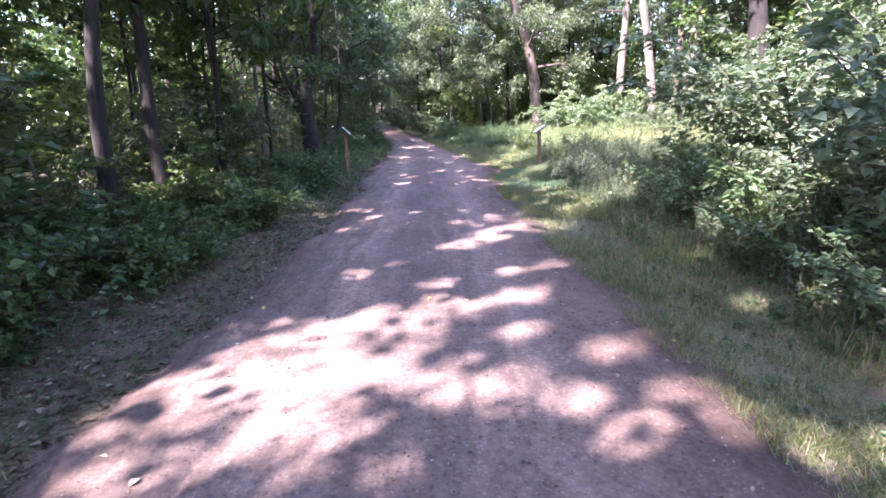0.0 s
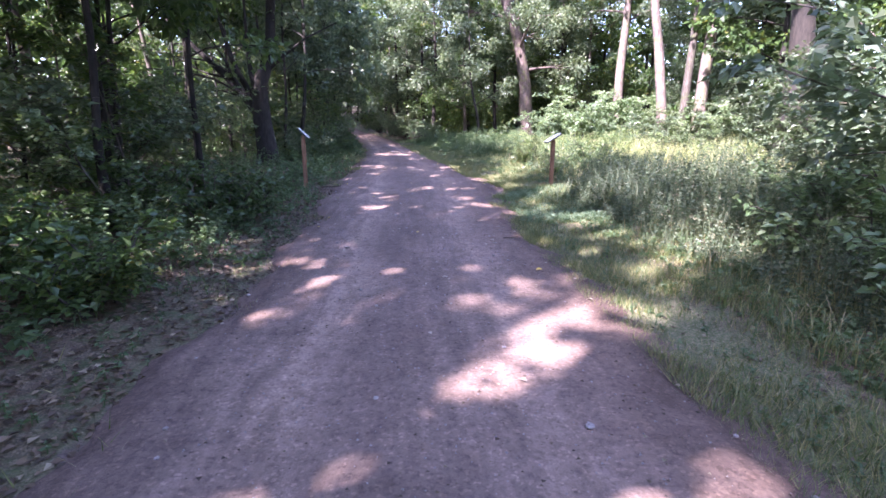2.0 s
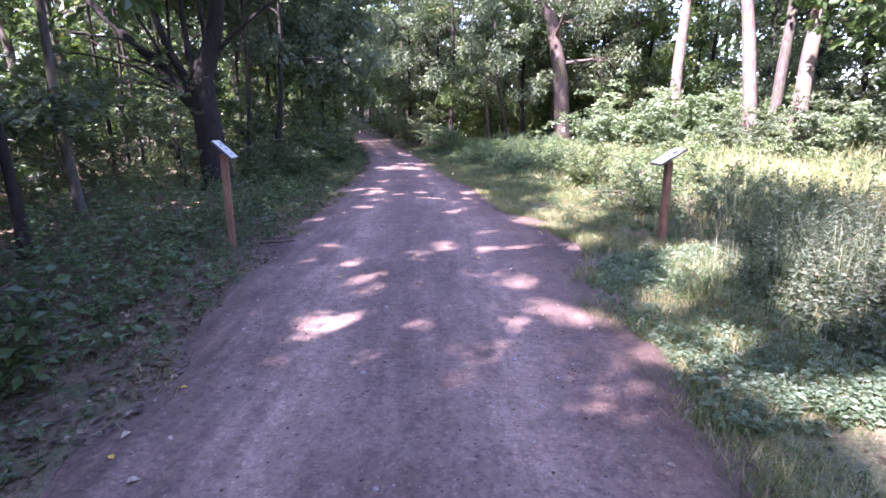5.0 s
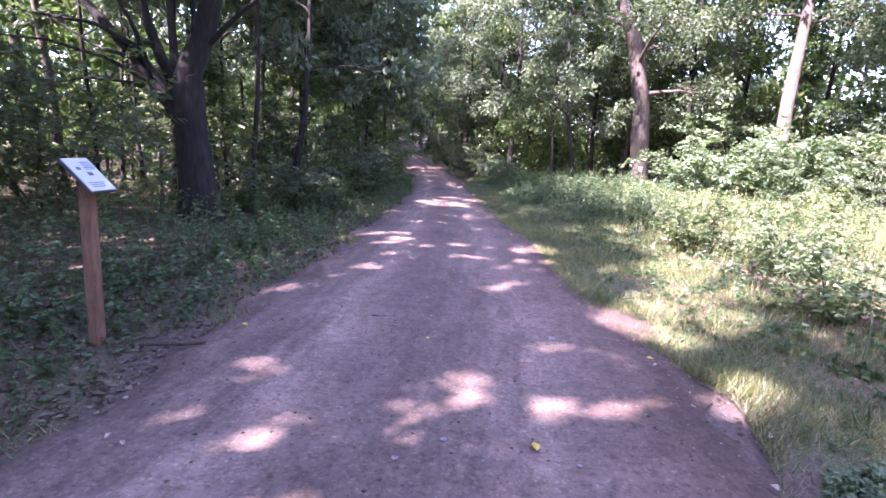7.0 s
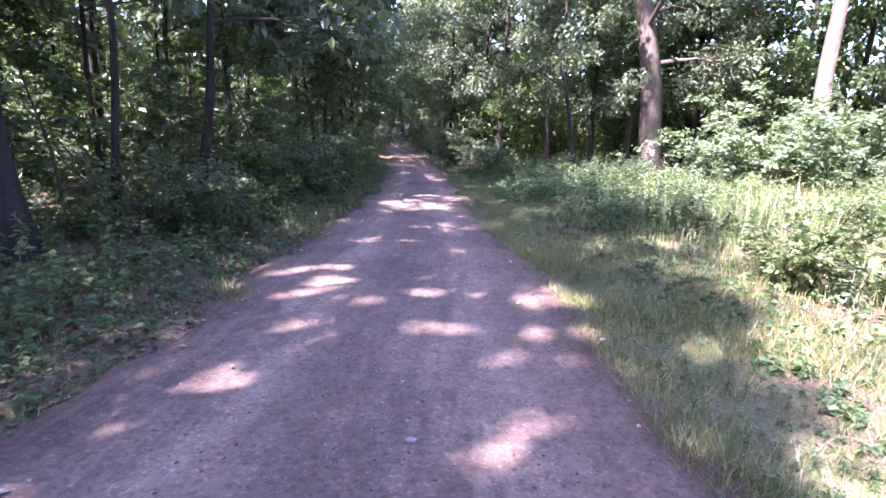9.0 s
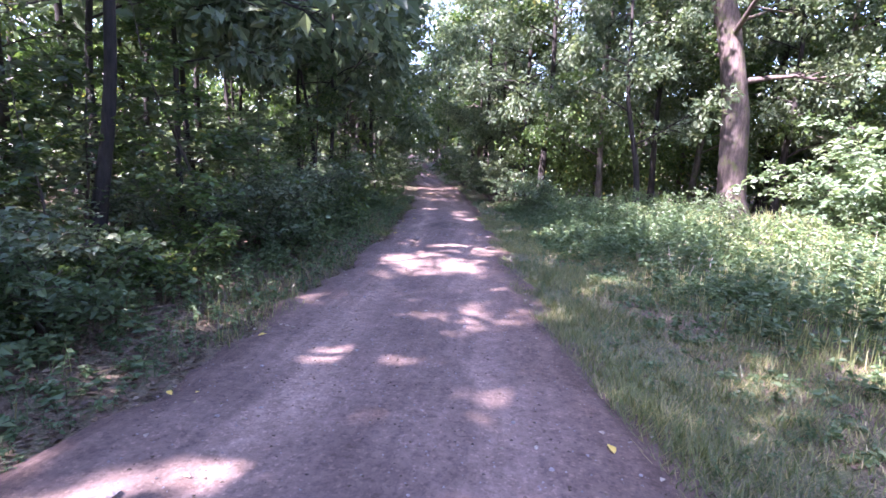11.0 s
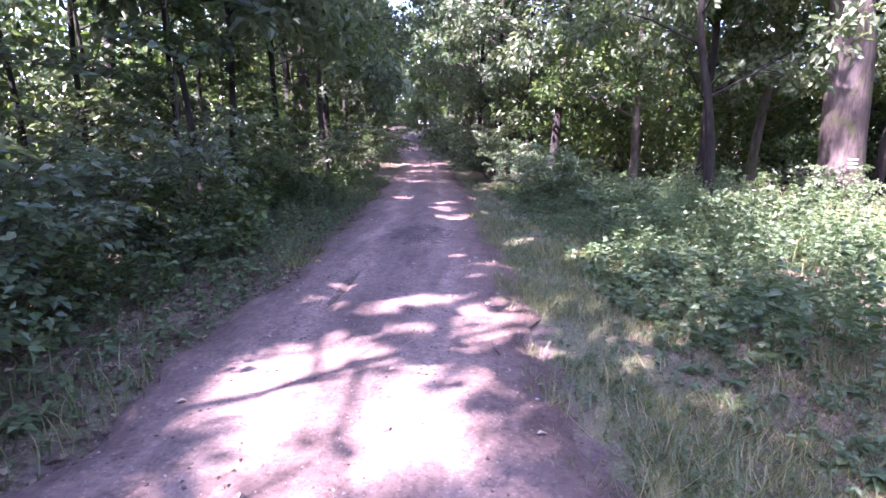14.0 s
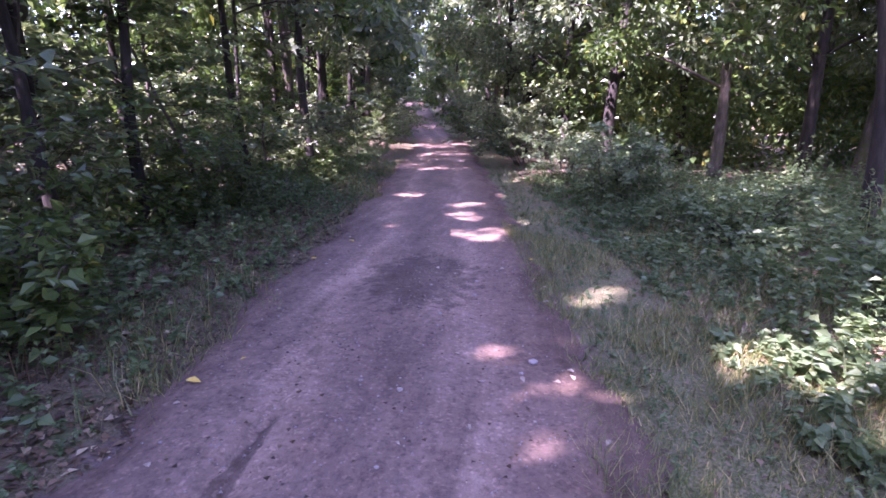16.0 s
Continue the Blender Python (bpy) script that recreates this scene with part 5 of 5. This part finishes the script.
for x, y, turn, length, thick in [(-2.08, 14.1, 8, 0.42, 0.02), (-0.6, 25.5, 100, 0.25, 0.006), (0.9, 9.3, 10, 0.22, 0.008), (-2.6, 5.2, 30, 0.8, 0.012), (-3.1, 11.2, -20, 1.1, 0.016), (-2.9, 23.8, 50, 0.6, 0.01), (1.8, 8.5, 70, 0.5, 0.008), (-0.9, 15.1, 30, 0.12, 0.006), (-3.4, 29.5, 15, 0.9, 0.014)]:
    build_twig(x, y, turn, length, thick)


# white trail mark painted on the big tree: three short bars on a low patch of bark
def build_mark():
    ob = new("trail_mark")
    for k in range(3):
        bm = bmesh.new()
        bmesh.ops.create_grid(bm, x_segments=8, y_segments=1, size=0.5)
        for v in bm.verts:
            ang = -1.68 + v.co.x * 0.4
            r = 0.425
            v.co = Vector((math.cos(ang) * r, math.sin(ang) * r, v.co.y * 0.032 + 0.078 * k))
        part("stripe", bm_mesh("stripe", bm, WHITE), ob)
    ob.matrix_basis = pose(5.93, 33.6, 1.02)
    tagged(ob, "three white painted trail stripes on the bark", "trail mark")


build_mark()


# ---------------------------------------------------------------- far woods all round
def build_far_woods():
    """A dense belt of leaf masses and trunks that closes the wood in the distance."""
    r = np.random.default_rng(77)
    n = 2500
    lists, wood = [], []
    ring = []
    while len(ring) < n:
        x, y = r.uniform(-42, 34), r.uniform(-26, 118)
        a, b = rims(np.array(y))
        left, right = a - x, x - b
        deep = y > 97 or y < -20
        if (left > 19 and left < 28) or (x > 17.5 and x < 27 and right > 14) or (deep and abs(x - (a + b) / 2) < 26) or (58 < y < 97 and 7 < right < 20):
            ring.append((x, y))
    for x, y in ring:
        z = (r.uniform(0.4, 3.2) if r.random() < 0.5 else r.uniform(3, 9 if left > 19 else 15)) + float(rise(y))
        lists.append(clump(r, np.array([x, y, z]), r.uniform(1.0, 1.9), 44, 0.52))
    for x, y in ring[:110]:
        P = np.array([(x, y, float(rise(y)) - 0.2), (x + r.normal(0, 0.2), y, 5), (x + r.normal(0, 0.5), y, 12)])
        wood.append(tube(P, (0.16, 0.13, 0.05), 6))
    ob = new("far_woods")
    tagged(ob, "dense green woodland closing the distance", "woodland", kind="stuff")
    part("trunk", raw("trunk", *joined(wood), BARK_DARK, True), ob)
    part("crown", leafy("crown", lists, LEAF_WOOD), ob)


build_far_woods()


def build_thicket():
    """The waist-high to head-high leaf layer deep in the wood on both sides."""
    r = np.random.default_rng(78)
    lists = []
    for side, count, d0, d1 in ((-1, 1100, 3.6, 16), (1, 900, 0, 0)):
        for _ in range(count):
            if side < 0:
                y = r.uniform(-4, 56)
                x = float(rims(np.array(y))[0]) - r.uniform(d0, d1)
                z = r.uniform(0.3, 3.8) * (0.55 if x > -7 else 1)
            else:
                x, y = r.uniform(-1, 21), r.uniform(39.5, 57)
                if outside(np.array(x), np.array(y)) < 1.5:
                    continue
                z = r.uniform(0.6, 4.5)
            lists.append(clump(r, np.array([x, y, z]), r.uniform(0.4, 0.85), 34, 0.17))
    for _ in range(1300):
        y = r.uniform(2, 66)
        x = float(rims(np.array(y))[0]) - r.uniform(7.5, 20)
        lists.append(clump(r, np.array([x, y, r.uniform(2.5, 12.0)]), r.uniform(0.6, 1.1), 30, 0.26))
    for _ in range(420):
        x, y = r.uniform(0.5, 19), r.uniform(39.2, 43.5)
        lists.append(clump(r, np.array([x, y, r.uniform(0.15, 2.6)]), r.uniform(0.4, 0.8), 34, 0.19))
    ob = stuff("thicket", leafy("thicket", lists, LEAF_WOOD), "leafy thicket of the understorey deep in the wood", "thicket")


build_thicket()


def build_stalk(x, y, tall, lean):
    r = np.random.default_rng(int(x * 100))
    P = bend(r, (0, 0, 0), (lean, 0.1, 1), tall, 6, 0.02, 0.06)
    ob = new("dry_stalk", raw("dry_stalk", *tube(P, np.linspace(0.012, 0.007, len(P)), 6), STALK, True))
    ob.matrix_basis = pose(x, y, float(ground_z(np.array(x), np.array(y))) - 0.01)
    tagged(ob, "pale dead plant stalk standing in green herbs", "stalk", "dry stalks")


STALK = plain_material("dry_stalk", (0.4, 0.37, 0.27), (0.58, 0.54, 0.42), 0.8, 25)
for x, y, tall, lean in [(1.9, 24.6, 0.42, -0.12), (2.05, 24.5, 0.45, 0.3), (2.2, 24.2, 0.36, 0.02)]:
    build_stalk(x, y, tall, lean)
